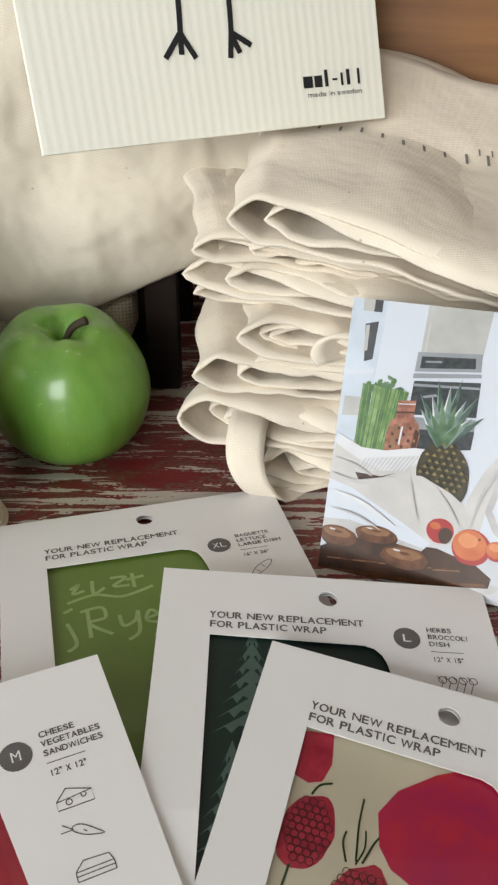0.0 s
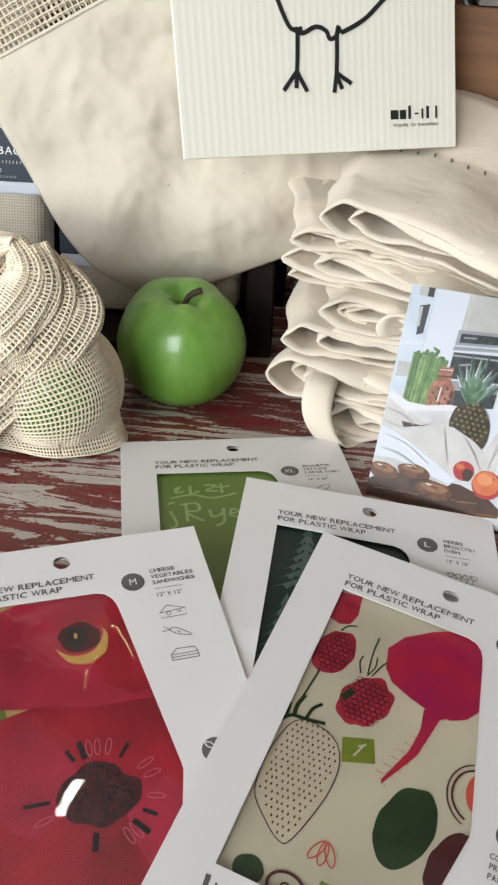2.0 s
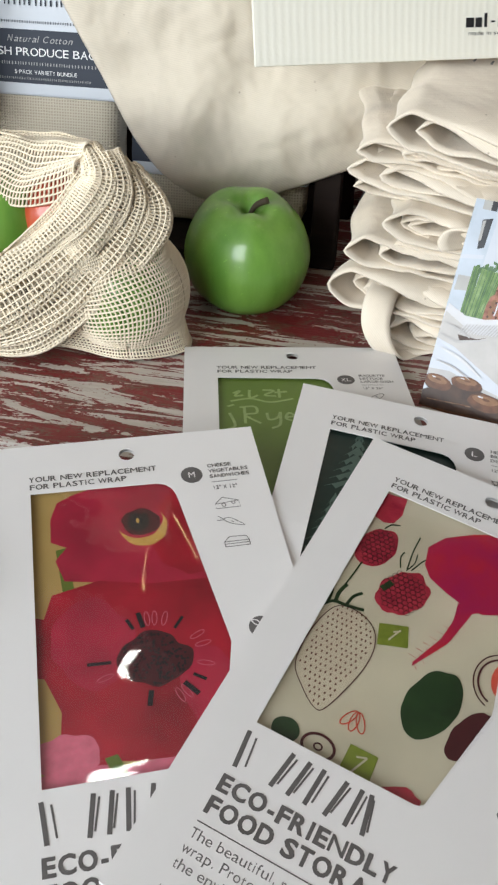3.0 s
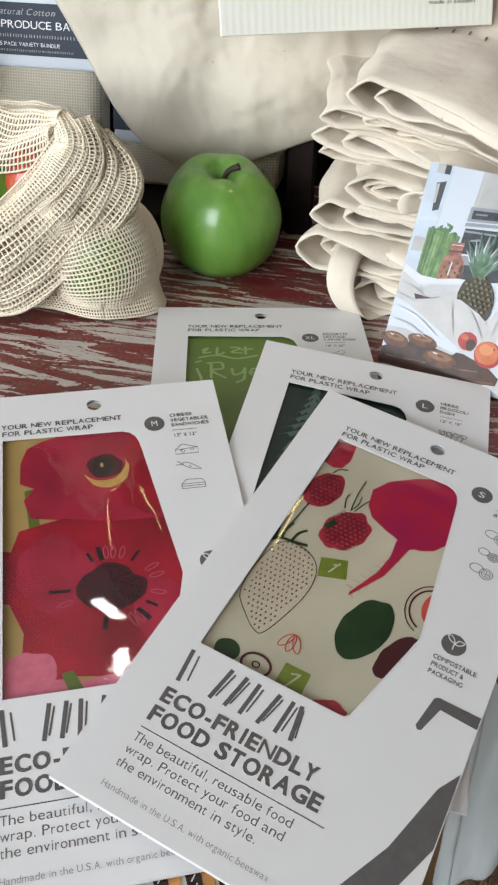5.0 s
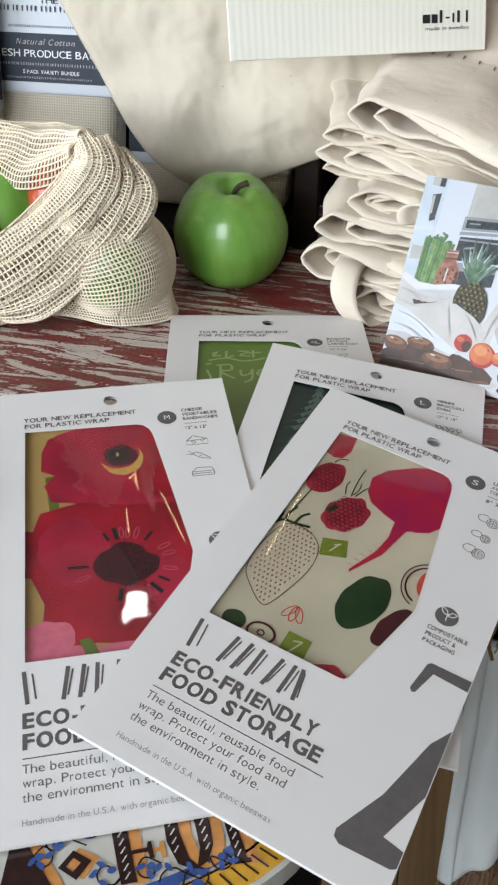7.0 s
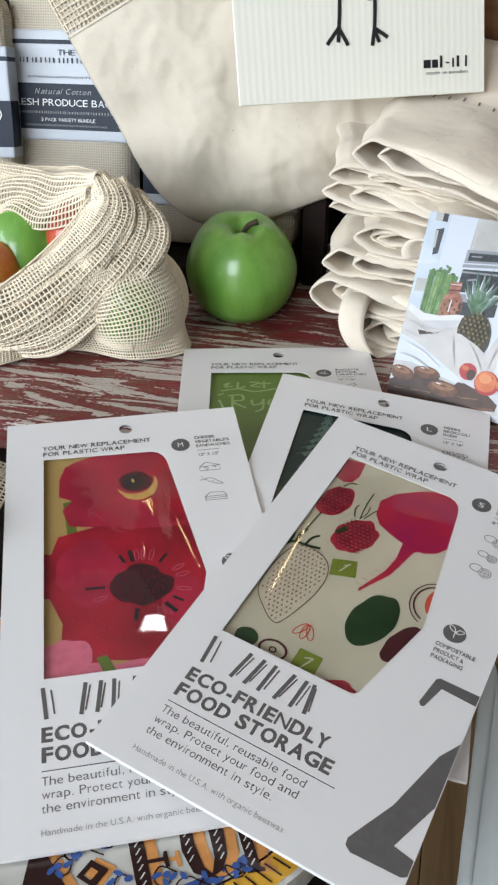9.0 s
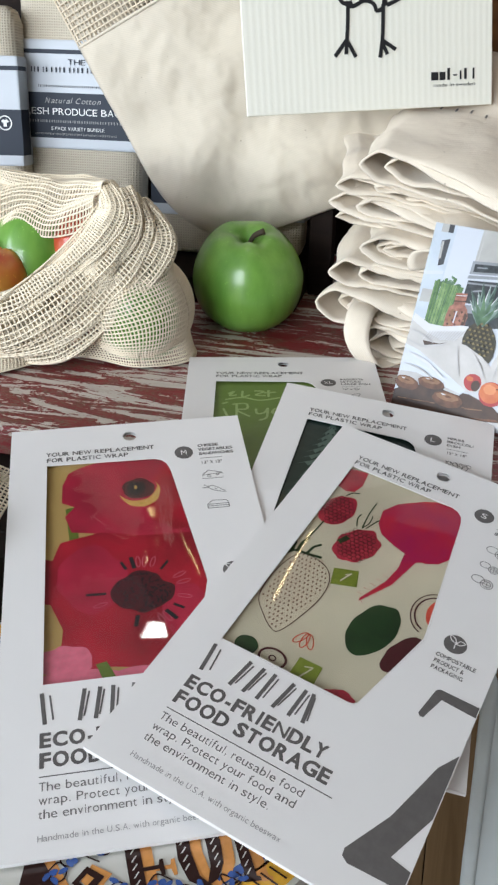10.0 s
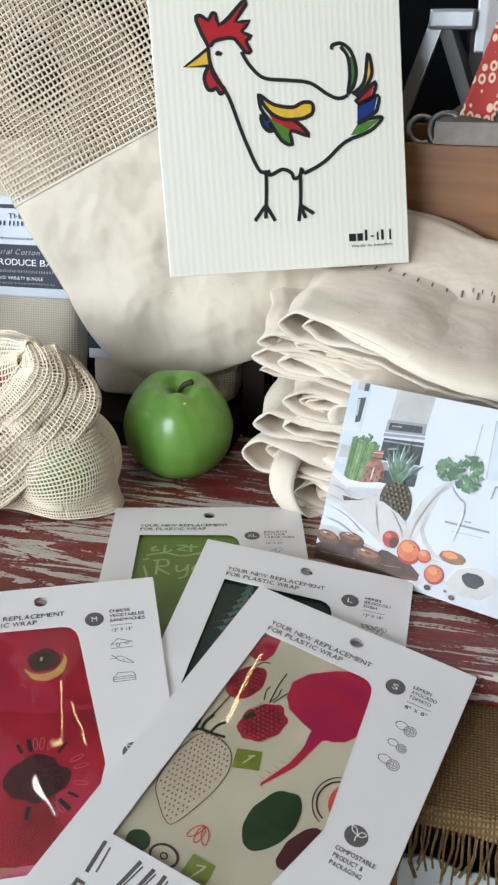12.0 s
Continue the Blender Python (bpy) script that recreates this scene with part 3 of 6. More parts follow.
top_z = W_Z + 0.1 * mm
flower = [("stem", STEM_G, [(31, 192), (36, 193), (38, 168), (33, 166)]),
          ("petals", POPPY, [(33, 221), (40, 225), (52, 229), (90, 229), (108, 215), (110, 165), (72, 165), (49, 171), (34, 174), (30.5, 186), (36, 193), (29, 197), (29.5, 211)]),
          ("petals", POPPY_2, poppy(92, 196, 16, 26, 9.1)),
          ("petals", POPPY_2, [(15, 158), (24, 155), (28, 167), (36, 169), (49, 172), (72, 167), (108, 166), (111, 130), (108, 90), (84, 85), (62, 84), (50, 86), (41, 84), (35, 91), (28, 99), (29, 110), (23, 126), (15, 128)]),
          ("petals", POPPY, poppy(44, 140, 17, 22, 5.2)),
          ("petals", POPPY, poppy(90, 112, 12, 20, 2.2)),
          ("eye_ring", YELLOW, ring(72.8, 201.2, 11.6, 12.2, 30, 0.06, 3)),
          ("petals", POPPY, ring(71.2, 204.6, 11.4, 10.6, 30, 0.08, 4)),
          ("flower_centre", MAROON, ring(72.2, 204.0, 9.2, 8.2, 34, 0.2, 2)),
          ("flower_centre", BLACK_INK, ring(70.8, 203.8, 5.2, 5.8, 24, 0.3, 7)),
          ("flower_centre", YELLOW, ring(70.5, 204.6, 0.8, 1.6, 12)),
          ("flower_centre", MAROON, ring(68.5, 128.6, 15.2, 12.4, 44, 0.2, 5)),
          ("petals", PINK, poppy(30, 91, 13, 9, 4.4)),
          ("petals", PINK, poppy(34, 80, 22, 6, 2.4)),
          ("petals", PINK, poppy(66, 80, 16, 4.5, 6.4)),
          ("stem", STEM_G, [(44, 88), (49, 89), (53, 80), (47, 79)])]
for i, (a, r0, r1, w) in enumerate([(1.75, 16, 24, 2.2), (2.0, 17, 23, 1.6), (0.9, 17, 24, 1.4), (3.1, 18, 28, 1.6), (4.5, 15, 22, 2.2), (5.4, 17, 25, 2.2), (5.7, 18, 24, 1.5)]):
    c, s = math.cos(a), math.sin(a)
    flower.append(("stamen", BLACK_INK, [(68.5 + r0 * c - w * s / 2, 128.5 + r0 * s + w * c / 2), (68.5 + r0 * c + w * s / 2, 128.5 + r0 * s - w * c / 2), (68.5 + r1 * c + w * s / 2, 128.5 + r1 * s - w * c / 2), (68.5 + r1 * c - w * s / 2, 128.5 + r1 * s + w * c / 2)]))
flower = [(n, m, clip_to(q if sum((q[i][0] * q[(i + 1) % len(q)][1] - q[(i + 1) % len(q)][0] * q[i][1]) for i in range(len(q))) > 0 else q[::-1], win_in)) for n, m, q in flower]
prints(md, top_z, [f for f in flower if f[2]])
bm = bmesh.new()
rng = random.Random(4)
for k in range(150):
    a, r = rng.random() * 6.283, math.sqrt(rng.random())
    flat(scaled(ring(68.5 + 14.5 * r * math.cos(a), 128.5 + 12.3 * r * math.sin(a), 0.62, n=6)), top_z + 0.2 * mm, bm)
part("seed_dots", bm, BLACK_INK, md)
bm = bmesh.new()
for a in (0.2, 0.45, 1.25, 1.45, 1.6, 3.45, 5.1, 5.25, 6.0):
    c, s = math.cos(a), math.sin(a)
    stroke(bm, scaled(ring(68.5 + 22 * c, 128.5 + 20 * s, 3.6, 1.1, 10, turn=math.degrees(a))), 0.3 * mm, top_z + 0.2 * mm, True, 2)
part("petal_lines", bm, PINK, md)

# fruit print


def wash(name, a, c, scale=28):
    """A watercolour print that runs from one tone to another."""
    m = Mat(name, 0.38)
    f = m.math("ADD", m.math("MULTIPLY", m.noise(scale, 5, 0.6, None, 0.6), 0.8), m.math("MULTIPLY", m.noise(scale * 9, 3), 0.2))
    m.colour(m.ramp(f, [(0.36, a), (0.62, c)]))
    return m.m


RASP = wash("raspberry_print", (0.46, 0.035, 0.06), (0.25, 0.008, 0.03), 60)
BEET = wash("beet_print", (0.46, 0.018, 0.030), (0.30, 0.008, 0.075), 26)
KIWI = wash("dark_green_print", (0.006, 0.022, 0.007), (0.016, 0.048, 0.014), 50)
TAG_G = wash("label_green_print", (0.13, 0.17, 0.015), (0.20, 0.24, 0.03), 90)
BERRY_PALE = wash("pale_strawberry_print", (0.51, 0.44, 0.33), (0.54, 0.49, 0.37), 50)
SEED = ink("brown_seed_print", (0.13, 0.05, 0.035), 0.4)
CORAL = ink("coral_print", (0.55, 0.08, 0.05), 0.35)
STRAWBERRY = [(24.5, 147), (33.5, 150.5), (43.4, 146.5), (48.1, 137), (47.6, 122), (41.5, 100.5), (37, 97.5), (28.4, 104), (21.6, 112.5), (20.4, 129)]
fruit = [("radish", RASP, [(19, 226), (31, 228), (32.5, 216), (30.5, 208.8), (26, 206.8), (19, 209)]),
         ("raspberry", RASP, ring(29.2, 190.5, 8.6, 13.6, 30, 0.16, 2, -14)),
         ("raspberry", RASP, ring(49, 171, 10.6, 14.2, 30, 0.16, 3, -24)),
         ("beet", BEET, [(52.4, 192.4), (50.4, 203.6), (55.8, 213.5), (67.9, 223.6), (74, 227), (92, 229), (97, 205), (95.2, 188.5), (91.1, 182), (84.8, 178.4), (77.4, 178), (66.0, 181.8), (57, 186)]),
         ("beet_tail", BEET, [(85, 180), (80.5, 176.5), (78.5, 168), (75.6, 155.5), (65.4, 136.4), (65.0, 138.6), (72, 156), (74, 168), (73, 179)]),
         ("strawberry", BERRY_PALE, STRAWBERRY),
         ("leaf_label", TAG_G, [(45.4, 149.9), (57.5, 154.7), (61.0, 143.9), (48.4, 138.9)]),
         ("kiwi", KIWI, ring(78.8, 123.4, 10.6, 18.6, 34, 0.1, 6, -12)),
         ("leaf_label", TAG_G, [(56, 90.5), (67.7, 90.6), (68.2, 76), (55.6, 76)]),
         ("dark_berry", KIWI, ring(31.0, 83.2, 5.8, 5.4, 22, 0.06, 2)),
         ("beet_slice", MAROON, ring(97.5, 118.5, 7.2, 14.5, 26, 0.15, 8, -25)),
         ("red_berry", RASP, ring(81, 79, 8.4, 5.4, 20, 0.3, 9)),
         ("grapefruit", CORAL, ring(103.5, 150, 6.4, 10, 20))]
fruit = [(n, m, clip_to(q if sum((q[i][0] * q[(i + 1) % len(q)][1] - q[(i + 1) % len(q)][0] * q[i][1]) for i in range(len(q))) > 0 else q[::-1], win_in)) for n, m, q in fruit]
prints(sm, top_z, [f for f in fruit if f[2]])
LINE_Z = top_z + 0.22 * mm
bm = bmesh.new()
for pts, w, c in ((STRAWBERRY, 0.4, True), (ring(45.2, 82.8, 6.6, 5.2, 18), 1.2, True), (ring(45.2, 82.8, 1.6, 1.4, 10), 0.7, True), (ring(102, 148, 10, 12, 20)[6:15], 0.9, False), (ring(102, 148, 12, 14.5, 20)[6:15], 0.6, False)):
    stroke(bm, scaled(pts), w * mm, LINE_Z, c, 4)
part("outlines", bm, MAROON, sm)
bm = bmesh.new()
for i in range(12):
    for j in range(18):
        x, y = 22 + i * 2.3 + (j % 2) * 1.15 + rng.uniform(-0.3, 0.3), 100 + j * 2.9 + rng.uniform(-0.3, 0.3)
        if 22.6 + max(0, 114 - y) * 0.85 + max(0, y - 132) * 0.2 < x < 46.2 - max(0, 124 - y) * 0.26 - max(0, y - 140) * 0.7:
            flat(scaled(ring(x, y, 0.42, 0.72, n=6)), LINE_Z, bm)
part("seeds", bm, SEED, sm)
bm = bmesh.new()
for cx, cy, rx, ry in ((29.2, 190.5, 8.6, 13.2), (49, 171, 10.4, 13.6)):
    for i in range(-4, 5):
        for j in range(-4, 5):
            x, y = i * 2.6 + (j % 2) * 1.3, j * 2.5
            if (x / rx) ** 2 + (y / ry) ** 2 < 0.8:
                stroke(bm, scaled(ring(cx + x, cy + y, 1.35, n=8)), 0.28 * mm, LINE_Z, True, 1)
part("drupelet_lines", bm, MAROON, sm)
bm = bmesh.new()
for pts, w in (([(19.5, 146), (23, 150), (30, 151), (37, 152.5)], 1.7), ([(24, 150), (23.5, 156), (25, 162)], 1.8), ([(29, 151), (30, 157), (33, 161)], 1.5), ([(21, 148), (20.5, 154), (19, 158)], 1.6), ([(24, 160), (25, 168), (26, 178)], 0.8),
               ([(46, 185), (45, 197), (45.2, 207)], 0.7), ([(43, 184), (41, 190), (41.5, 194)], 0.7), ([(48, 185), (50.5, 192), (52, 195)], 0.7), ([(46, 184), (48, 190), (47.5, 196)], 0.6), ([(28, 203), (30, 207), (34, 209)], 0.8), ([(39.6, 168), (41.5, 171.5), (42.5, 174)], 3.2)):
    stroke(bm, scaled(pts), w * mm, LINE_Z)
part("leaf_strokes", bm, KIWI, sm)
bm = bmesh.new()
for a in (-0.6, 0.0, 0.6):
    stroke(bm, scaled(ring(53.6 + 4.4 * math.sin(a), 103.4 - 3.5 * math.cos(a), 4.6, 1.7, 12, turn=90 + math.degrees(a) * 0.8)), 0.5 * mm, LINE_Z, True, 3)
part("petal_lines", bm, CORAL, sm)
bm = bmesh.new()
for pts in ([(55, 151), (52, 143.5)], [(52.5, 148.5), (55.4, 150.6)], [(64, 88), (60, 79)], [(60, 86.5), (64, 88)]):
    stroke(bm, scaled(pts), 0.8 * mm, LINE_Z, smooth=0)
part("label_strokes", bm, CREAM, sm)
bm = bmesh.new()
for k in range(16):
    f = k / 15
    x, y = 77 - 11 * f - 1.5 * f * f, 172 - 33 * f
    s = 1 if k % 2 else -1
    stroke(bm, scaled([(x, y), (x + s * 3.4, y - s * 1.8 - 1.5)]), 0.25 * mm, LINE_Z, smooth=0)
part("root_hairs", bm, BEET, sm)

# chalk-style strokes on the green wrap, fir boughs on the dark one
PALE_GREEN = ink("pale_green_print", (0.25, 0.33, 0.12), 0.35)
for k, pts in enumerate(([(30, 205), (34, 208), (31, 202), (36, 203)], [(40, 209), (40, 200), (45, 203)], [(48, 209), (55, 208), (49, 203), (56, 202)], [(58, 210), (58, 200)], [(55, 206), (63, 207)], [(28, 196), (40, 199), (52, 195), (66, 199)],
            [(36, 190), (36, 172)], [(33, 189), (42, 190), (43, 183), (36, 181), (45, 172)], [(49, 183), (50, 176), (55, 178), (57, 184)], [(57, 184), (56, 171), (51, 167)], [(60, 178), (65, 180), (62, 183), (60, 177), (66, 174)], [(27, 183), (30, 170), (26, 166)], [(62, 168), (66, 163), (61, 160)], [(26, 190), (30, 192)], [(68, 190), (71, 194), (72, 188)])):
    part("chalk_stroke", stroke(bmesh.new(), scaled(pts), 1.7 * mm, top_z + k * 0.012 * mm, smooth=5), PALE_GREEN, xl)
PALE_FIR = ink("grey_green_print", (0.05, 0.085, 0.07), 0.35)
shapes = []
for cx, cy, rows in ((38, 224, 7), (66, 214, 6), (31, 172, 6), (72, 160, 5)):
    for k in range(rows):
        y, w = cy - k * 6.5, 3.5 + k * 1.9
        for s in (-1, 1):
            q = [(cx, y + 6), (cx + s * w, y - 4.5), (cx + s * w * 0.66, y - 1.5), (cx + s * w * 0.5, y - 4), (cx + s * w * 0.3, y - 0.5), (cx, y - 2)]
            shapes.append(("fir_bough", PALE_FIR, q if s < 0 else q[::-1]))
prints(lg, top_z, shapes)


def droop(p, hinge, slope):
    """Lets a packet bend down over the board's edge below the hinge line."""
    for o in p.children_recursive:
        bm = bmesh.new()
        bm.from_mesh(o.data)
        bmesh.ops.bisect_plane(bm, geom=bm.verts[:] + bm.edges[:] + bm.faces[:], plane_co=(0, hinge, 0), plane_no=(0, 1, 0))
        for v in bm.verts:
            v.co.z -= slope * max(0.0, hinge - v.co.y)
        bm.to_mesh(o.data)
        bm.free()


droop(xl, 0.118, 0.125)
droop(lg, 0.150, 0.075)


# ---- apples ----
def apple_skin(name, a, b, blush=None):
    m = Mat(name, 0.38)
    streak = m.noise(1.0, 5, 0.55, m.coords((55, 55, 9)))
    c = m.ramp(streak, [(0.3, a), (0.7, b)])
    if blush:
        c = m.mix(m.ramp(m.noise(20, 3), [(0.42, (0, 0, 0)), (0.58, (1, 1, 1))]), c, blush)
    m.colour(m.mix(m.ramp(m.noise(350, 2), [(0.68, (0, 0, 0)), (0.72, (0.5, 0.5, 0.5))]), c, [k * 1.4 for k in b]))
    m.bump(m.noise(60, 3), 0.05, 0.001)
    m.p.inputs["Coat Weight"].default_value = 0.5
    m.p.inputs["Coat Roughness"].default_value = 0.11
    return m.m


STEM = plain("brown_stem", (0.045, 0.03, 0.015), 0.7, scale=200)


def apple(m, r, h, skin, label, stem=True):
    p = thing("apple", m, label, "apple", "apples")
    prof = spline([(0.0, 0.835), (0.06, 0.84), (0.15, 0.905), (0.32, 0.967), (0.56, 0.945), (0.81, 0.81), (0.965, 0.60), (0.985, 0.42), (0.88, 0.19), (0.62, 0.03), (0.42, 0.0), (0.25, 0.03), (0.0, 0.08)], 6)

    def fn(u, v):
        k = v * (len(prof) - 1)
        q = prof[int(k)]
        a = u * 2 * math.pi
        lob = 1 + 0.028 * math.cos(5 * a) * (1 - q.y) + 0.018 * math.cos(2 * a + 1)
        return Vector((q.x * r * lob * math.cos(a), q.x * r * lob * math.sin(a), (q.y + 0.012 * math.cos(5 * a) * (q.x > 0.2)) * h))
    bm = sheet(fn, 56, len(prof) - 1, True)
    bmesh.ops.remove_doubles(bm, verts=bm.verts[:], dist=1e-5)
    bmesh.ops.recalc_face_normals(bm, faces=bm.faces[:])
    part("flesh", bm, skin, p, smooth=True)
    if stem:
        q = [(0, 0, h * 0.79), (0.001, 0, h * 0.87), (0.005, 0.001, h * 0.96), (0.012, 0.002, h * 1.01)]
        part("stem", tube([Vector(x) for x in spline(q, 4)], 0.0019, 8, taper=lambda t: 0.85 + 0.5 * t * t), STEM, p, smooth=True)
    return p


GREEN_SKIN = apple_skin("green_apple_skin", (0.098, 0.25, 0.030), (0.19, 0.375, 0.062))
RED_SKIN = apple_skin("red_apple_skin", (0.42, 0.05, 0.02), (0.50, 0.09, 0.03))
GOLD_SKIN = apple_skin("golden_apple_skin", (0.55, 0.24, 0.03), (0.60, 0.33, 0.05), (0.50, 0.07, 0.03))
apple(pose(-0.1025, 0.4415, 0.7450, 12, 4, 0), 0.0447, 0.079, GREEN_SKIN, "glossy green artificial apple standing on the red board")


# ---- the net produce bag with apples ----
def lerp_loop(pts, n):
    q = spline(pts, 24, True)
    return [q[int(i * len(q) / n)] for i in range(n)]


NB = 226
ground = lerp_loop([(-0.1205, 0.349, 0.7455), (-0.158, 0.324, 0.7455), (-0.213, 0.328, 0.7455), (-0.256, 0.285, 0.7455), (-0.33, 0.262, 0.7455), (-0.39, 0.33, 0.7455), (-0.34, 0.42, 0.7455), (-0.22, 0.425, 0.7455), (-0.145, 0.385, 0.7455)], NB)
rim = lerp_loop([(-0.186, 0.352, 0.868), (-0.200, 0.325, 0.838), (-0.228, 0.305, 0.812), (-0.268, 0.292, 0.792), (-0.33, 0.30, 0.80), (-0.35, 0.34, 0.84), (-0.325, 0.375, 0.872), (-0.265, 0.375, 0.868), (-0.215, 0.37, 0.862)], NB)


FRUIT = ((-0.164, 0.355, 0.780, 0.0375), (-0.262, 0.36, 0.81, 0.037), (-0.285, 0.32, 0.79, 0.035))


def bag_skin(u, v):
    i = int(round(u * NB)) % NB
    g, r = ground[i], rim[i]
    c = Vector((-0.245, 0.345, 0.0))
    out = Vector((g.x - c.x, g.y - c.y, 0))
    p = r.lerp(g, v)
    k = math.sin(math.pi * min(1, v * 1.02)) * 0.5 + 0.5 * math.sin(math.pi * v) ** 2
    slack = min(1.0, max(0.0, (g.x + 0.215) / 0.04)) if g.y < 0.34 else 1.0
    p += out.normalized() * (0.012 * k * slack - 0.016 * (1 - slack) * math.sin(math.pi * v)) + Vector((0, 0, (0.004 + 0.016 * slack) * k))
    a = u * 2 * math.pi
    fold = math.sin(5 * a - 9 * v) * 0.003 * (1 - v * 0.6) + 0.0028 * math.sin(24 * v + 3 * a) * (1 - v) + 0.0025 * noise.noise((p.x * 35, p.y * 35, p.z * 35))
    p += out.normalized() * fold + Vector((0, 0, fold * 0.6))
    for fx, fy, fz, fr in FRUIT[:1]:
        d = p - Vector((fx, fy, fz))
        if d.length < fr + 0.004:
            p = Vector((fx, fy, fz)) + d.normalized() * (fr + 0.004)
    p.z = max(p.z, 0.7447)
    return p


bag = thing("produce_bag", pose(0, 0, 0), "cream cotton net produce bag slumped open around apples", "bag")
net = part("net", sheet(bag_skin, NB, 54, True), NET, bag, "open square cotton netting", True)
netting(net, 0.0016)
ridge = spline([(-0.36, 0.395, 0.858), (-0.30, 0.398, 0.862), (-0.245, 0.392, 0.862), (-0.205, 0.375, 0.870), (-0.174, 0.348, 0.873)], 16)
lip = spline([(-0.36, 0.345, 0.80), (-0.295, 0.354, 0.808), (-0.262, 0.362, 0.832), (-0.232, 0.356, 0.826), (-0.188, 0.340, 0.848)], 16)
PLEATS = (([(-0.181, 0.352, 0.869), (-0.171, 0.342, 0.855), (-0.178, 0.334, 0.840), (-0.193, 0.326, 0.824), (-0.216, 0.317, 0.806), (-0.243, 0.309, 0.790), (-0.300, 0.300, 0.777)], 0.0085, 0.0055),
          ([(-0.171, 0.353, 0.865), (-0.162, 0.344, 0.848), (-0.170, 0.335, 0.829), (-0.188, 0.325, 0.809), (-0.216, 0.314, 0.787), (-0.251, 0.304, 0.768), (-0.310, 0.296, 0.757)], 0.0105, 0.006),
          ([(-0.165, 0.357, 0.860), (-0.153, 0.350, 0.843), (-0.160, 0.341, 0.824), (-0.178, 0.330, 0.802), (-0.200, 0.318, 0.780), (-0.231, 0.308, 0.763), (-0.290, 0.298, 0.753)], 0.0105, 0.0055),
          ([(-0.160, 0.362, 0.856), (-0.144, 0.355, 0.836), (-0.148, 0.346, 0.819), (-0.167, 0.333, 0.796), (-0.187, 0.322, 0.775), (-0.212, 0.314, 0.758), (-0.240, 0.314, 0.748)], 0.0095, 0.005))


def pleat_skin(path, wide, deep, seed):
    def fn(u, v):
        k = min(int(u * (len(path) - 1)), len(path) - 2)
        f = u * (len(path) - 1) - k
        p, d = path[k].lerp(path[k + 1], f), (path[k + 1] - path[k]).normalized()
        face = Vector((0.25, -0.85, 0.45)).normalized()
        s1 = d.cross(face).normalized()
        a = (v - 0.5) * 1.25 * math.pi * 2 / 1.4
        g = 0.55 + 0.45 * min(1.0, u * 3.5) + 0.18 * math.sin(u * 8 + seed) + 0.05 * math.sin(3 * a + 25 * u)
        g *= 1 - 0.75 * max(0.0, (u - 0.8) / 0.2) ** 1.5
        crease = 0.0012 * math.sin(5 * a + 4 * u + seed)
        return p + s1 * math.sin(a) * wide * g + face * (0.006 + math.cos(a) * deep * g + crease)
    return fn


def flap_skin(u, v):
    k = u * (len(ridge) - 1.001)
    i = int(k)
    p0 = ridge[i].lerp(ridge[i + 1], k - i).lerp(lip[i].lerp(lip[i + 1], k - i), v)
    p0.z += 0.010 * math.sin(math.pi * v) + 0.0022 * math.sin(v * 12 + u * 5) + 0.002 * noise.noise((u * 6, v * 5, 1))
    p0.y -= 0.006 * math.sin(math.pi * v) + 0.0022 * math.sin(v * 12 + u * 5)
    return p0


for k, (line, wide, deep) in enumerate(PLEATS):
    netting(part("front_hem" if k == 0 else "gathered_fold", sheet(pleat_skin(spline(line, 10), wide * 1.15, deep * 1.15, k * 1.9), 66, 17), NET, bag, "rolled cotton hem" if k == 0 else "netting gathered in a loose fold", True), 0.0018 if k else 0.0022)
netting(part("back_hem", sheet(flap_skin, 56, 17), NET, bag, "hem folded over the mouth", True), 0.0019)
apple(pose(-0.164, 0.355, 0.7445, 3, 3, 30), 0.0365, 0.072, GREEN_SKIN, "green apple inside the net bag")
apple(pose(-0.252, 0.368, 0.775, -12, 10, 60), 0.034, 0.066, GREEN_SKIN, "green apple in the open mouth of the net bag")
apple(pose(-0.284, 0.336, 0.768, 14, -6, 140), 0.032, 0.058, GOLD_SKIN, "red and yellow apple in the mouth of the net bag")
apple(pose(-0.212, 0.378, 0.79, 0, 10, 10), 0.03, 0.055, RED_SKIN, "red apple half hidden in the net bag")


def second_bag(u, v):
    x = -0.30 + 0.135 * u + 0.03 * v * (1 - u)
    y = 0.0 + 0.165 * v
    x = x + (0.145 - 0.06) * 0.35 * (1 - v)
    z = 0.700 + 0.056 * min(1, max(0, v * 1.6)) + 0.006 * noise.noise((x * 40, y * 40, 2))
    if u > 0.86:
        z -= 0.004 * (u - 0.86) / 0.14
    return Vector((x, y, z))


b2 = thing("produce_bag", pose(0, 0, 0), "flat cream cotton net bag lying beside the packets", "bag")
netting(part("net", sheet(second_bag, 44, 56), NET, b2, "open square cotton netting", True), 0.0014)


# ---- produce bag bundles in a dark rack ----
rack = thing("wooden_rack", pose(0, 0, 0), "dark stained wooden rack holding the bundles", "rack")
part("base", box(-0.62, 0.462, 0.743, -0.066, 0.64, 0.766, 0.002), DARK_WOOD, rack)
part("post", box(-0.064, 0.505, 0.743, -0.044, 0.525, 0.87, 0.002), DARK_WOOD, rack)
part("post", box(-0.064, 0.62, 0.743, -0.044, 0.64, 1.02, 0.002), DARK_WOOD, rack)
part("back_board", box(-0.62, 0.64, 0.743, -0.044, 0.652, 1.06, 0.002), DARK_WOOD, rack)


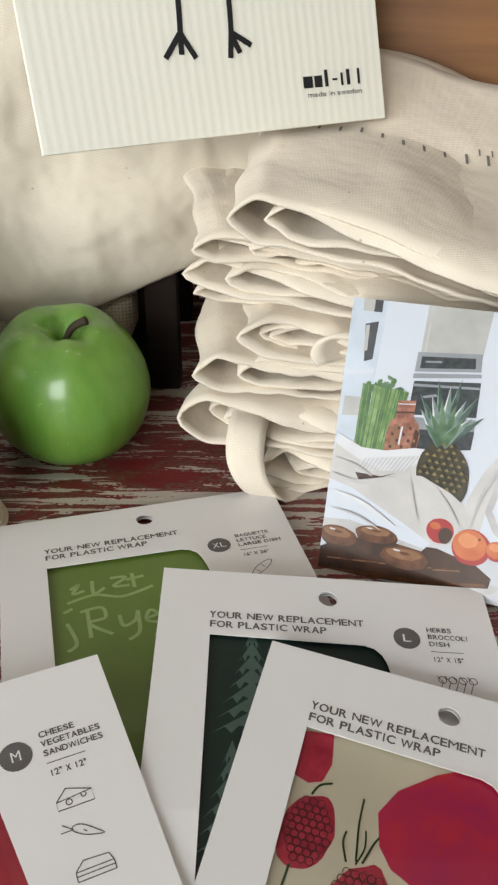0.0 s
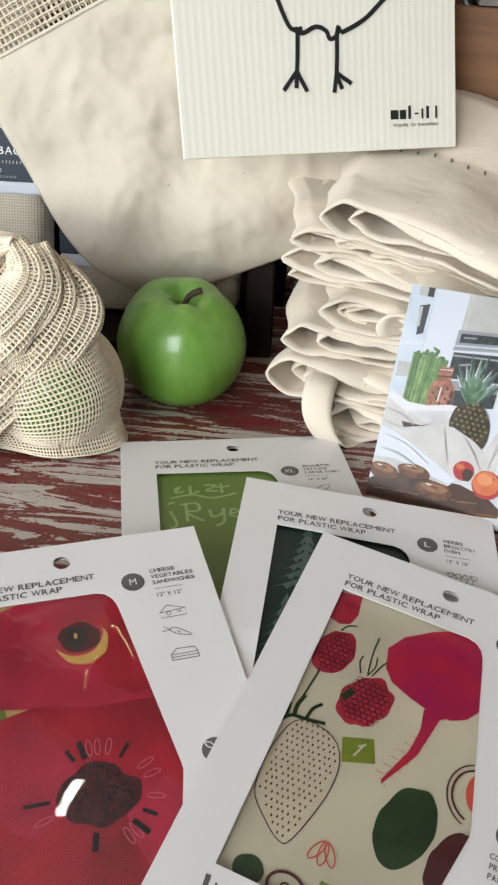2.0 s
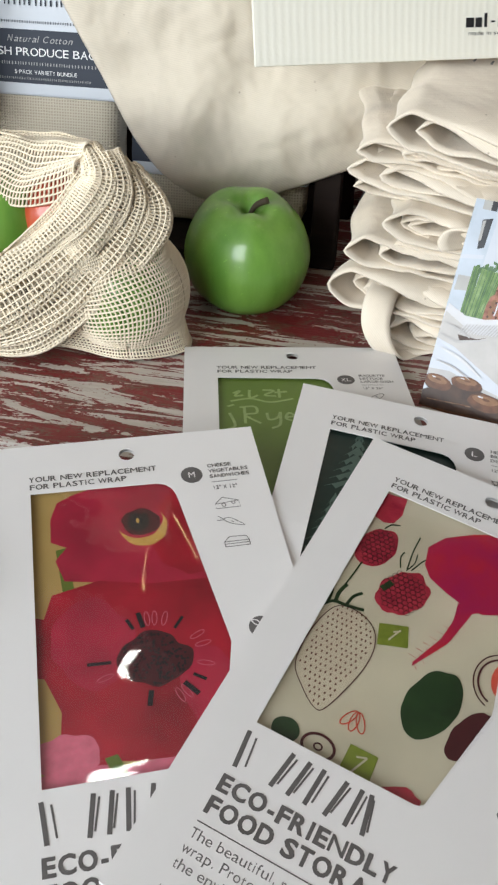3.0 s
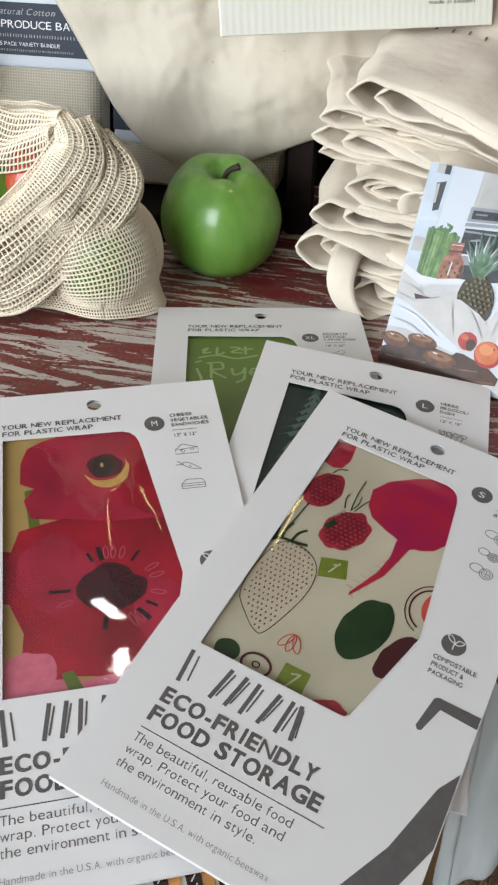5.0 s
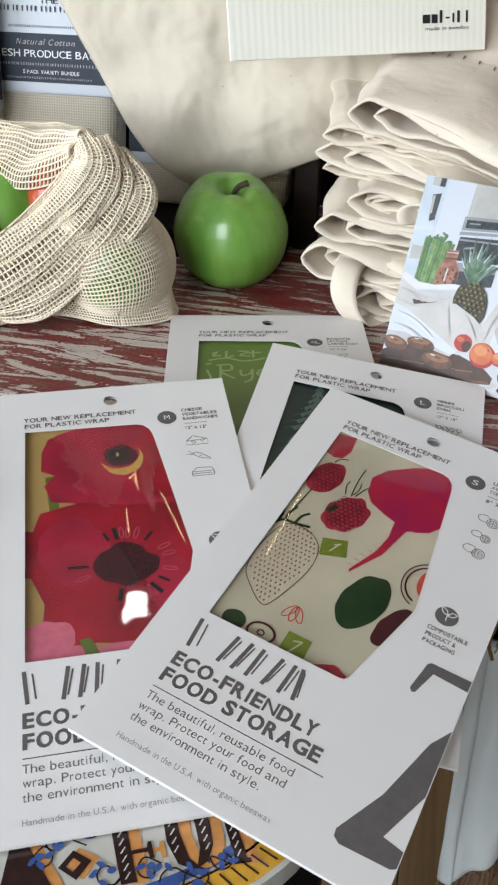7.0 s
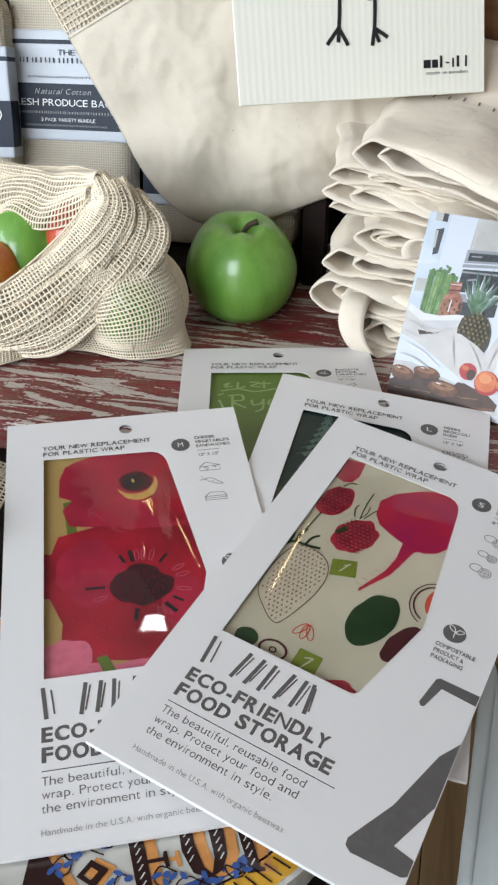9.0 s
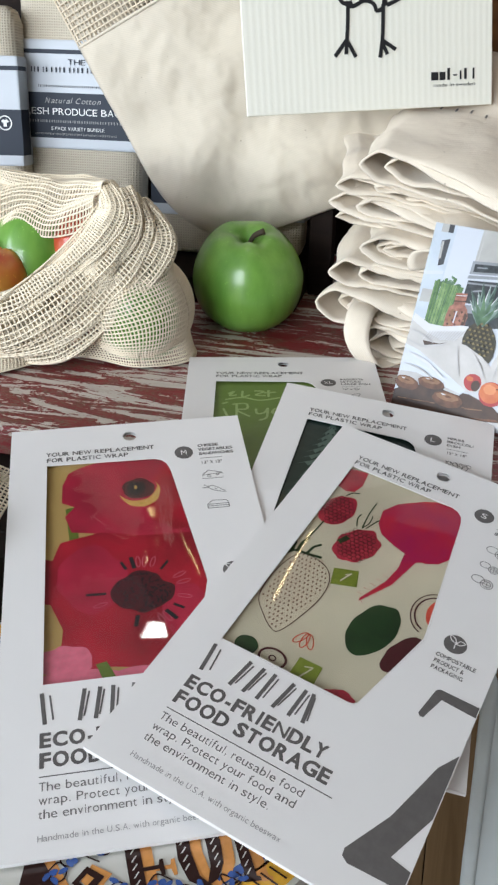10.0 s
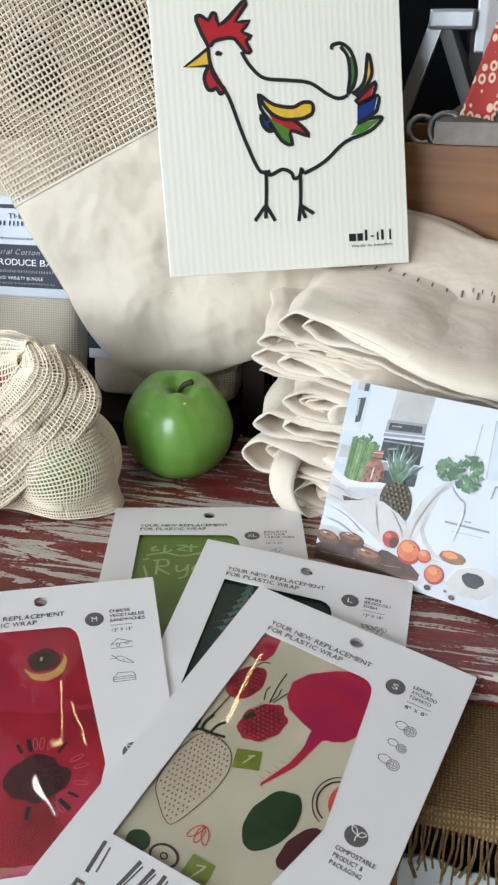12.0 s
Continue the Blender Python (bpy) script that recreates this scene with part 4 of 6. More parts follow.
def waffle():
    m = Mat("folded_net_cotton", 0.9, spec=0.2)
    a, b = m.n.new("ShaderNodeTexWave"), m.n.new("ShaderNodeTexWave")
    for w, d in ((a, "X"), (b, "Z")):
        w.bands_direction = d
        w.inputs["Scale"].default_value = 145
        w.inputs["Distortion"].default_value = 0.7
        m.l.new(m.coords(), w.inputs["Vector"])
    f = m.math("MULTIPLY", a.outputs["Fac"], b.outputs["Fac"])
    m.colour(m.mix(m.noise(20, 3), m.ramp(f, [(0.1, (0.56, 0.50, 0.40)), (0.75, (0.40, 0.345, 0.27))]), m.ramp(f, [(0.1, (0.61, 0.545, 0.44)), (0.75, (0.46, 0.40, 0.32))])))
    m.bump(m.math("MULTIPLY", f, -1.0), 0.6, 0.0009)
    return m.m


WAFFLE = waffle()


def pillow_box(w, d, h, r=0.012, seed=0):
    """A folded, soft-edged pad of cloth."""
    bm = bmesh.new()
    bmesh.ops.create_cube(bm, size=1.0, matrix=Matrix.LocRotScale((0, 0, h / 2), None, (w, d, h)))
    bmesh.ops.subdivide_edges(bm, edges=bm.edges[:], cuts=14, use_grid_fill=True)
    for v in bm.verts:
        q = Vector((abs(v.co.x) - (w / 2 - r), abs(v.co.y) - (d / 2 - r), abs(v.co.z - h / 2) - (h / 2 - r)))
        s = Vector((1 if v.co.x > 0 else -1, 1 if v.co.y > 0 else -1, 1 if v.co.z > h / 2 else -1))
        qq = Vector((max(q.x, 0), max(q.y, 0), max(q.z, 0)))
        if qq.length > r:
            k = qq * (r / qq.length)
            v.co += Vector(((k.x - qq.x) * s.x, (k.y - qq.y) * s.y, (k.z - qq.z) * s.z))
        v.co += v.co.normalized() * 0.0025 * noise.noise(v.co * 40 + Vector((seed, 0, 0)))
    return bm


def bundle(m, w, h, low, lines, seed, label):
    """A folded bundle of net bags in a white and navy paper sleeve; x across, z up, face at -y."""
    d = 0.036
    b = thing("produce_bag_bundle", m, label, "bag bundle", "net bag bundles")
    part("folded_netting", pillow_box(w, d, h, 0.012, seed), WAFFLE, b, "folded cream cotton netting", True)
    z0, z1, zm = low, low + 0.090, low + 0.047
    yf = -d / 2 - 0.0028
    sl = part("paper_sleeve", box(-w / 2 - 0.002, yf, z0, w / 2 + 0.002, d / 2 + 0.002, z1, 0.0018), WHITE_PAPER, b, "white paper sleeve with navy bands")
    part("navy_band", box(-w / 2 - 0.0024, yf - 0.0003, z0 + 0.009, w / 2 + 0.0024, 0, zm, 0.0004), NAVY, sl)
    part("navy_line", box(-w / 2 - 0.0024, yf - 0.0003, z0 + 0.0785, w / 2 + 0.0024, 0, z0 + 0.082, 0.0002), NAVY, sl)
    turn = Matrix.Rotation(radians(90), 4, "X")
    for s, x, z, tw, th, mat, sh in lines:
        zz = z0 + z * (z1 - z0)
        if s == "bars":
            bm = bmesh.new()
            k = x
            while k < x + tw - 0.004:
                step = th * rng.uniform(0.7, 1.3)
                flat([(k, zz), (k + step * 0.3, zz), (k + step * 0.3, zz + th), (k, zz + th)], 0, bm)
                k += step
            o = part("text_bar", bm, mat, sl)
        else:
            o = lettering(s, x, zz, tw, th, 0, mat, sl, shear=sh)
        o.matrix_basis = Matrix.Translation((0, yf - 0.0007, 0)) @ turn
    return b


def sleeve_text(w):
    return [("THE", -0.008, 0.775, 0.016, 0.0045, NAVY, 0), ("bars", -0.048, 0.705, 0.096, 0.0042, NAVY, 0), ("bars", -0.036, 0.57, 0.072, 0.0018, NAVY, 0),
            ("Natural Cotton", -0.030, 0.425, 0.052, 0.0046, LIGHT_INK, 0.35), ("FRESH PRODUCE BAGS", -0.054, 0.318, 0.100, 0.0056, WHITE_INK, 0),
            ("bars", -0.045, 0.245, 0.09, 0.0022, LIGHT_INK, 0), ("5 PACK VARIETY BUNDLE", -0.025, 0.175, 0.050, 0.0028, WHITE_INK, 0), ("bars", -0.040, 0.13, 0.08, 0.0016, LIGHT_INK, 0)]


bundle(pose(-0.281, 0.528, 0.768, -12, 0, 3), 0.112, 0.222, 0.081, sleeve_text(0), 1, "folded cream net bags in a white and navy paper sleeve")
bundle(pose(-0.139, 0.524, 0.768, -10, 0, 2), 0.134, 0.2, 0.034, sleeve_text(0), 2, "folded cream net bags in a paper sleeve behind the cotton bag")
side_bundle = bundle(pose(-0.386, 0.494, 0.768, -10, 0, 10), 0.125, 0.2, 0.070, sleeve_text(0)[1:4] + [("bars", 0.0, 0.25, 0.05, 0.006, WHITE_INK, 0)], 3, "folded cream net bags in a sleeve, beside the open produce bag")

sleeve = next(o for o in side_bundle.children if o.name.startswith("paper_sleeve"))
on_face = Matrix.Translation((0.050, -0.0217, 0.070 + 0.036)) @ Matrix.Rotation(radians(90), 4, "X")
badge = part("round_badge", plate(ring(0, 0, 0.0062, n=28), [ring(0, 0, 0.0052, n=24)], 0, 0.0002), WHITE_INK, sleeve, "small round white badge", m=on_face)
part("shirt_shape", plate(scaled([(-1.4, -3), (1.4, -3), (1.4, 0.8), (2.6, 0.2), (3.4, 1.6), (1.4, 3), (0.6, 2.4), (-0.6, 2.4), (-1.4, 3), (-3.4, 1.6), (-2.6, 0.2), (-1.4, 0.8)]), [], 0, 0.0002), WHITE_INK, sleeve, m=on_face)

# ---- the half-net cotton bag hanging on its peg ----
HANG = Matrix(((0.888, 0, -0.46), (0, 1, 0), (0.46, 0, 0.888))).to_4x4()
HANG = Matrix.Translation((-0.243, 0.484, 0.9455)) @ Matrix.Rotation(radians(6), 4, "Z") @ HANG
hung = thing("cotton_bag", HANG, "cream canvas bag with a net upper part, hanging", "bag")
BW = 0.226


def bag_face(front, b0, b1, amp):
    def fn(u, v):
        b = b0 + (b1 - b0) * v
        narrow = 0.0
        if b < -0.11:
            f = (-0.11 - b) / 0.085
            narrow = 0.075 * (1 - math.sqrt(max(0, 1 - f * f))) if f < 1 else 0.075
        x0, x1 = narrow * 0.9 - 0.010, BW - narrow * 0.35
        x = x0 + (x1 - x0) * u
        fall = -0.012 * u if b < -0.12 else 0
        e = max(0.0, min(1.0, 4 * u * (1 - u))) ** 0.55 * max(0.0, min(1.0, (b + 0.197) / 0.035)) ** 0.5
        w = 0.006 * noise.noise((x * 22, b * 22, 3 if front else 8)) + 0.0035 * abs(noise.noise((x * 15 + b * 12, b * 13 - x * 6, 1.7))) + 0.0014 * abs(noise.noise((x * 42 - b * 20, b * 36, 5.1))) + 0.0006 * noise.noise((x * 110, b * 110, 2))
        y = (-1 if front else 0.6) * (0.022 * e) + w * (0.4 + e) * amp
        return Vector((x, y, b + fall * (-b - 0.12) / 0.08))
    return fn


for fr_, nm in ((True, "front_panel"), (False, "back_panel")):
    thick(part(nm, sheet(bag_face(fr_, -0.195, 0.0, 1.0), 110, 90), CANVAS_PALE, hung, "soft unbleached canvas", True), 0.0012)
    netting(part("net_panel", sheet(bag_face(fr_, 0.0, 0.24, 1.0), 60, 52), NET_PALE, hung, "open cotton netting", True), 0.0020)
f0 = bag_face(True, 0.0, 0.001, 1.0)
part("seam", tube([f0(i / 60, 0) + Vector((0, -0.0006, 0)) for i in range(61)], 0.0013, 6), CANVAS_PALE, hung, smooth=True)
part("strap", tube([Vector(p) for p in spline([(0.03, 0, 0.235), (0.07, 0.02, 0.36), (0.10, 0.10, 0.43), (0.13, 0.03, 0.36), (0.18, 0, 0.235)], 8)], 0.006, 8), CANVAS_PALE, hung, smooth=True)
pk = HANG @ Vector((0.10, 0.10, 0.425))
peg = thing("coat_peg", pose(pk.x, 0.9, pk.z), "dark wooden wall peg", "peg")
part("pin", tube([Vector((0, 0, 0)), Vector((0, -0.35, 0)), Vector((0, -0.37, 0.008))], 0.009, 10), DARK_WOOD, peg, smooth=True)


# ---- stack of folded cotton bags ----
STK = pose(-0.030, 0.390, 0.743, 0, 0, -5)
NL = 8
heights = [0.024, 0.028, 0.022, 0.019, 0.012, 0.013, 0.012, 0.024]
lefts = [0.030, 0.0, 0.003, 0.028, 0.014, 0.002, 0.006, 0.026]
fronts = [-0.002, 0.002, 0.001, 0.004, 0.008, 0.006, 0.008, -0.002]
yaws = [4, -6, 3, -4, 6, -3, 5, 0]
leans = [0.0, 1.6, -1.8, 2.4, -1.2, 2.0, -0.8, 0.6]


def print_bars(top_fn, fb):
    """The maker's name on the top bag, as plain short bars."""
    def on_top(x, y):
        p = top_fn(max(0.0, 0.44 * (1 - (x - 0.034) / 0.24)), min(1, max(0, (y + 0.010) / 0.17)))
        return p + Vector((0, -0.0004, 0.0018))
    for row, xa, xb, hgt in ((0.088, 0.052, 0.232, 0.0100), (0.108, 0.140, 0.166, 0.0060)):
        x = xa
        while x < xb:
            if rng.random() > 0.12:
                yy, w, s = row + (x - xa) * 0.17, hgt * 0.62, hgt * 0.16
                bars = [((0, -0.36), (w * 0.24, 0.36))]
                for (xl_, yl), (xr, yh) in bars:
                    bm = bmesh.new()
                    bm.faces.new([bm.verts.new(on_top(x + qx, yy + qy * hgt)) for qx, qy in ((xl_, yl), (xr, yl), (xr, yh), (xl_, yh))])
                    part("printed_bar", bm, MID_INK, fb, "dark printed bar")
            x += hgt * 1.15


zz0, drop_ = 0.0, 0.0
for k in range(NL):
    h, x0, y0 = heights[k], lefts[k], fronts[k]
    tilt = 0.02 + 0.022 * k
    fb = thing("folded_bag", STK @ Matrix.Translation((0, 0, zz0)) @ pose(0, 0, 0, 0, leans[k] * 0.5, yaws[k]), "folded natural cotton tote bag in a pile", "tote bag", "pile of folded cotton bags")

    def u_fold(xa, za, hh, length, yy, sd, sag):
        def fn(u, v):
            # u runs from the upper right round the fold at the left to the lower right
            if u < 0.44:
                t = 1 - u / 0.44
                x, z = xa + hh / 2 + t * length, za + hh
            elif u > 0.56:
                t = (u - 0.56) / 0.44
                x, z = xa + hh / 2 + t * length, za
            else:
                a = math.pi / 2 + (u - 0.44) / 0.12 * math.pi
                x, z = xa + hh / 2 + math.cos(a) * hh * 0.45 - 0.006 * max(0, -math.cos(a)) ** 6, za + hh / 2 + math.sin(a) * hh / 2
            y = yy + v * 0.20
            if k >= NL - 2:
                y = yy + v * 0.17
            far = min(1.0, max(0.0, (x - xa) / 0.1))
            ruck = abs(noise.noise((x * 26 + sd * 2.3, y * 14 + sd, 1.3 + (3.1 if u > 0.5 else 0.0))))
            z += (0.0042 * (0.35 - ruck) + 0.0016 * (0.3 - abs(noise.noise((x * 60 - y * 40 + sd, y * 50, sd * 1.7))))) * (1.2 - 0.6 * v) * (0.5 if k == NL - 1 and u < 0.5 else 1.0)
            z += 0.0035 * noise.noise((x * 20, y * 12, 2.7)) * (0.5 + v) + 0.0012 * noise.noise((x * 50 + sd, y * 25, sd)) * (1 - v) + tilt * (y - yy) * (1.0 - 0.5 * min(1.0, max(0.0, (x - xa) / 0.22))) - sag * far * far * 0.6 + (0.40 * max(0.0, y - yy - 0.11) if k >= NL - 2 else 0.0)
            shut = min(1.0, max(0.0, (x - xa - 0.012) / 0.045)) * math.exp(-max(0.0, y - yy) / 0.007)
            z += (h * 0.42 - (za + hh if u < 0.5 else za)) * shut * (0.72 if u < 0.5 else 0.3)
            ease = min(1.0, max(0.0, (x - xa - 0.01) / 0.16))
            z -= (drop_ + 0.13 * (za + hh if u < 0.5 else za)) * ease * ease * (3 - 2 * ease) * (1 - 0.6 * v)
            front = 0.016 * noise.noise((x * 18 + sd * 3.1, u * 3, sd)) + 0.006 * math.sin(x * 30 + sd)
            y += (0.5 * front if k == NL - 1 else max(front, 0.0)) * (1 - v) - (0.018 * far * (1 if u < 0.5 else 0.5) if k == NL - 1 else 0.0)
            if k == 0:
                y -= 0.024 * far * (1 - v)
            x += (0.012 * noise.noise((y * 25, sd, 4)) + 0.10 * max(0.0, y - yy) * (k % 3 - 0.3) / 2) * (1 - far)
            return Vector((x, y, max(z, 0.0016 - zz0)))
        return fn
    sag = 0.004 * k * 0.6
    thick(part("outer_cloth", sheet(u_fold(x0, 0.001, h * 0.92, 0.24, y0, k * 1.7, sag), 96, 30), CANVAS, fb, smooth=True), 0.0016)
    thick(part("inner_fold", sheet(u_fold(x0 + 0.010 + 0.008 * (k % 3), h * 0.14, h * 0.66, 0.2, y0 + 0.003, k * 2.3 + 5, sag), 80, 24), CANVAS, fb, smooth=True), 0.0015)
    if k in (0, 1, 3, 6):
        thick(part("middle_fold", sheet(u_fold(x0 + 0.030 - 0.012 * (k % 2), h * 0.28, h * 0.36, 0.18, y0 + 0.001 + 0.002 * (k % 3), k * 3.1 + 9, sag), 70, 24), CANVAS, fb, smooth=True), 0.0014)
    if k == 3:
        def strap(u, v, k=k, h=h, x0=x0, y0=y0):
            a = u * math.pi * 1.4 - 0.5
            r = h * 0.55
            return Vector((x0 + 0.045 + r * 1.2 * math.cos(a) + 0.02 * v, y0 - 0.006 + 0.02 * v, h * 0.5 + r * math.sin(a) * 0.9))
        thick(part("handle", sheet(strap, 20, 4), CANVAS, fb, "twill tape handle", True), 0.0018)
    if k == 1:
        tape = spline([(x0 + 0.020, y0 + 0.020, h * 0.62), (x0 + 0.020, y0 - 0.002, h * 0.55), (x0 + 0.021, y0 - 0.012, h * 0.1), (x0 + 0.026, y0 - 0.013, -0.010), (x0 + 0.034, y0 - 0.008, -0.0205), (x0 + 0.046, y0 + 0.006, -0.0225)], 6)

        def hang(u, v, tape=tape):
            p = tape[min(len(tape) - 1, int(u * (len(tape) - 1) + 0.5))]
            return p + Vector((0.019 * v, 0.003 * v * v - 0.002 * v, 0.002 * math.sin(3 * v) - 0.003 * v))
        thick(part("handle", sheet(hang, 30, 5), CANVAS, fb, "twill tape handle hanging down", True), 0.0017)
    if k == NL - 1:
        print_bars(u_fold(x0, 0.001, h * 0.92, 0.24, y0, k * 1.7, sag), fb)
    zz0 += h
    drop_ += 0.13 * h

# ---- the dishcloth ----
cl_u, cl_n = Vector((0.893, 0.449, 0.0141)), Vector((0.4314, -0.859, 0.2756))
cl_v = cl_n.cross(cl_u).normalized()
CLM = Matrix((cl_u, cl_v, cl_n)).transposed().to_4x4()
CLM.translation = (-0.092, 0.4013, 0.9112)
cloth = thing("dishcloth", CLM, "stiff white ribbed dishcloth printed with a colourful line drawing", "dishcloth")


def ribbed():
    m = Mat("ribbed_cellulose", 0.85, spec=0.2)
    w = m.n.new("ShaderNodeTexWave")
    w.bands_direction = "X"
    w.inputs["Scale"].default_value = 66
    w.inputs["Distortion"].default_value = 0.6
    m.l.new(m.coords(), w.inputs["Vector"])
    m.colour(m.mix(m.noise(40, 4), m.ramp(w.outputs["Fac"], [(0.2, (0.81, 0.79, 0.69)), (0.8, (0.85, 0.83, 0.74))]), (0.83, 0.81, 0.715)))
    m.bump(m.math("ADD", m.math("MULTIPLY", w.outputs["Fac"], 0.9), m.noise(500, 3)), 0.2, 0.0004)
    return m.m


part("cloth_sheet", box(0, 0, -0.0026, 0.184, 0.214, 0, 0.0006), ribbed(), cloth)
OUT = 0.0004
RED_I, YEL_I, GRN_I, BLU_I = ink("red_dye", (0.42, 0.012, 0.02)), ink("yellow_dye", (0.74, 0.47, 0.04)), ink("green_dye", (0.07, 0.21, 0.03)), ink("blue_dye", (0.008, 0.032, 0.19))
COMB = [(39.7, 157), (32.4, 174), (34, 177), (37, 176.5), (41.2, 174), (43.6, 178), (46.5, 178.5), (48.4, 171), (56, 176), (66.5, 186.4), (69, 184.5), (60.5, 173), (71, 173.6), (64.5, 166.6), (71.6, 163.4), (67.2, 160.2), (70.4, 153.4), (66, 152.8), (59, 161.8), (50.8, 161.8), (44, 160)]
WATTLE = [(39.6, 143.5), (35.4, 136.5), (36.8, 129), (40, 127.4), (43.4, 128.8), (46.2, 124.8), (49.2, 128.2), (45.6, 132), (42, 138)]
WING = {"yellow_patch": [(73.8, 124), (84, 117.2), (98, 114.8), (106.3, 118), (113.2, 117.2), (113.4, 111), (108, 107.6), (100.4, 106.4), (90.2, 107), (80.4, 112.6)],
        "red_patch": [(74.3, 121.5), (80.4, 112.8), (90, 107), (100.4, 104), (109.8, 94.6), (98.2, 97.8), (83.3, 106)],
        "green_patch": [(74.8, 115.5), (83, 106.4), (96, 99.5), (97, 89.2), (89.4, 92), (80, 105)],
        "blue_patch": [(74.6, 109.4), (79.8, 105.6), (81.8, 98.4), (76.4, 101.8)]}
for nm, mat, poly in (("red_patch", RED_I, COMB), ("red_patch", RED_I, WATTLE), ("yellow_patch", YEL_I, [(21.8, 143.2), (38.9, 155), (39.7, 143.8)]),
                      ("yellow_patch", YEL_I, WING["yellow_patch"]), ("red_patch", RED_I, WING["red_patch"]), ("green_patch", GRN_I, WING["green_patch"]), ("blue_patch", BLU_I, WING["blue_patch"]),
                      ("green_patch", GRN_I, [(140.5, 124.5), (143.4, 136), (142.6, 149), (146.4, 149), (147.6, 135), (144.6, 125)]), ("yellow_patch", YEL_I, [(144.8, 123.8), (153.8, 132), (157.8, 149), (159.8, 138), (153.7, 127.6), (147, 122.6)]),
                      ("red_patch", RED_I, [(146.2, 118.4), (153.5, 124), (162, 130.6), (158.6, 120.8), (148, 116)]), ("blue_patch", BLU_I, [(147.9, 114.6), (163.4, 120.6), (161, 110.8), (147.4, 103.4)]), ("green_patch", GRN_I, [(147, 101.6), (166, 105.8), (152, 95.6), (141.8, 94.2)])):
    part(nm, plate(scaled(poly), [], OUT * 0.6, OUT * 0.6), mat, cloth)
for k, (pts, closed, curved) in enumerate(((COMB, True, 2), (WATTLE, True, 4), ([(21.8, 143.2), (38.9, 155), (39.7, 143.8)], True, 0), ([(45.0, 150.8), (46.6, 152.6), (49, 151)], False, 4),
                            ([(63.3, 153), (69, 143.4), (78.6, 135.2), (95.3, 133.4), (112.2, 131.4), (125.5, 123.3), (134, 120.2), (141.2, 122.4)], False, 6),
                            ([(39.6, 156.5), (40.6, 144), (46.6, 131.6), (52.6, 120.8), (60.7, 95.7), (70, 73), (75.8, 70.4), (79, 71)], False, 6),
                            ([(73, 70.6), (79, 68.2), (87.8, 71.8), (94.5, 69.4), (96.7, 65), (101.2, 67), (102.3, 71.8), (104.2, 68.4)], False, 4),
                            ([(104.2, 68.4), (114, 72.6), (122.9, 78), (133.9, 87.4), (142, 91.8), (152, 94.8), (160, 99), (166.9, 106.2), (157, 105.6), (147.1, 102.4)], False, 6),
                            ([(141.2, 122.8), (146.6, 131), (148, 142), (144.6, 153), (138, 158), (131.4, 157.2), (130, 154)], False, 6), ([(141, 124), (143.2, 136), (142.2, 149), (137, 156)], False, 6), ([(144.4, 123), (153.9, 131.6), (157.8, 151), (160.3, 138), (154.4, 127.2), (146.4, 121.6)], False, 6),
                            ([(146.1, 117.4), (153.5, 124), (162.8, 131.4), (161.4, 124), (158.4, 119.6), (147.8, 115.4), (164.1, 121.8), (163.6, 114), (160.6, 109.4), (147.1, 102.4)], False, 3),
                            (WING["yellow_patch"], True, 4), ([(73.8, 124), (74.6, 115), (80, 106), (74.4, 109.8), (76.2, 101.6), (81.8, 98.2), (80.6, 105), (88.8, 92), (96.6, 89), (96, 98.6), (109.9, 94.4), (104, 102), (98, 106)], False, 3),
                            ([(75.8, 70), (75, 56), (74, 46)], False, 4), ([(74, 47), (65, 36.4)], False, 0), ([(74, 47), (73.3, 37.6)], False, 0), ([(74, 47), (80.4, 35.6)], False, 0),
                            ([(101.4, 69), (100.8, 54), (100, 44)], False, 4), ([(100, 45), (98.2, 34.6)], False, 0), ([(100, 45), (103.6, 36.6)], False, 0), ([(100, 46), (110, 39.6)], False, 0))):
    bm = bmesh.new()
    stroke(bm, scaled(pts), 2.7 * mm, OUT + k * 0.000012, closed, curved)
    part("drawn_line", bm, BLACK_INK, cloth)
for x, w, h0, h1 in ((136.5, 5.5, 18, 23.5), (143, 4.5, 18, 23.5), (149, 2, 18, 26.0), (153.5, 3, 20.6, 21.6), (158.5, 1.4, 18, 24), (162, 2, 18, 25.5), (168.5, 1.5, 18, 25.5)):
    part("mark_bar", flat(scaled([(x, h0), (x + w, h0), (x + w, h1), (x, h1)]), OUT), BLACK_INK, cloth)
lettering("made in sweden", 138.5 * mm, 13.6 * mm, 32 * mm, 2.4 * mm, OUT, BLACK_INK, cloth)

# ---- the picture card leaning on the pile ----
ph_o, ph_u = Vector((0.0336, 0.3215, 0.7442)), (Vector((0.1537, 0.2685, 0.7442)) - Vector((0.0336, 0.3215, 0.7442))).normalized()
ph_n = Vector((-0.3715, -0.841, 0.391)).normalized()
ph_u = (ph_u - ph_n * ph_u.dot(ph_n)).normalized()
PHM = Matrix((ph_u, ph_n.cross(ph_u), ph_n)).transposed().to_4x4()
PHM.translation = ph_o
photo = thing("picture_card", PHM, "glossy printed card with a kitchen still life, leaning on the pile", "card")


def gloss(name, a, b=None, scale=60):
    m = Mat(name, 0.5, spec=0.06)
    b = b or [c * 0.8 for c in a]
    m.colour(m.ramp(m.noise(scale, 4), [(0.3, a), (0.7, b)]))
    m.p.inputs["Coat Weight"].default_value = 0.24
    m.p.inputs["Coat Roughness"].default_value = 0.2
    return m.m


PW, PH = 165.0, 121.0
SK = 0.0  # slight skew of the print, as the card bows


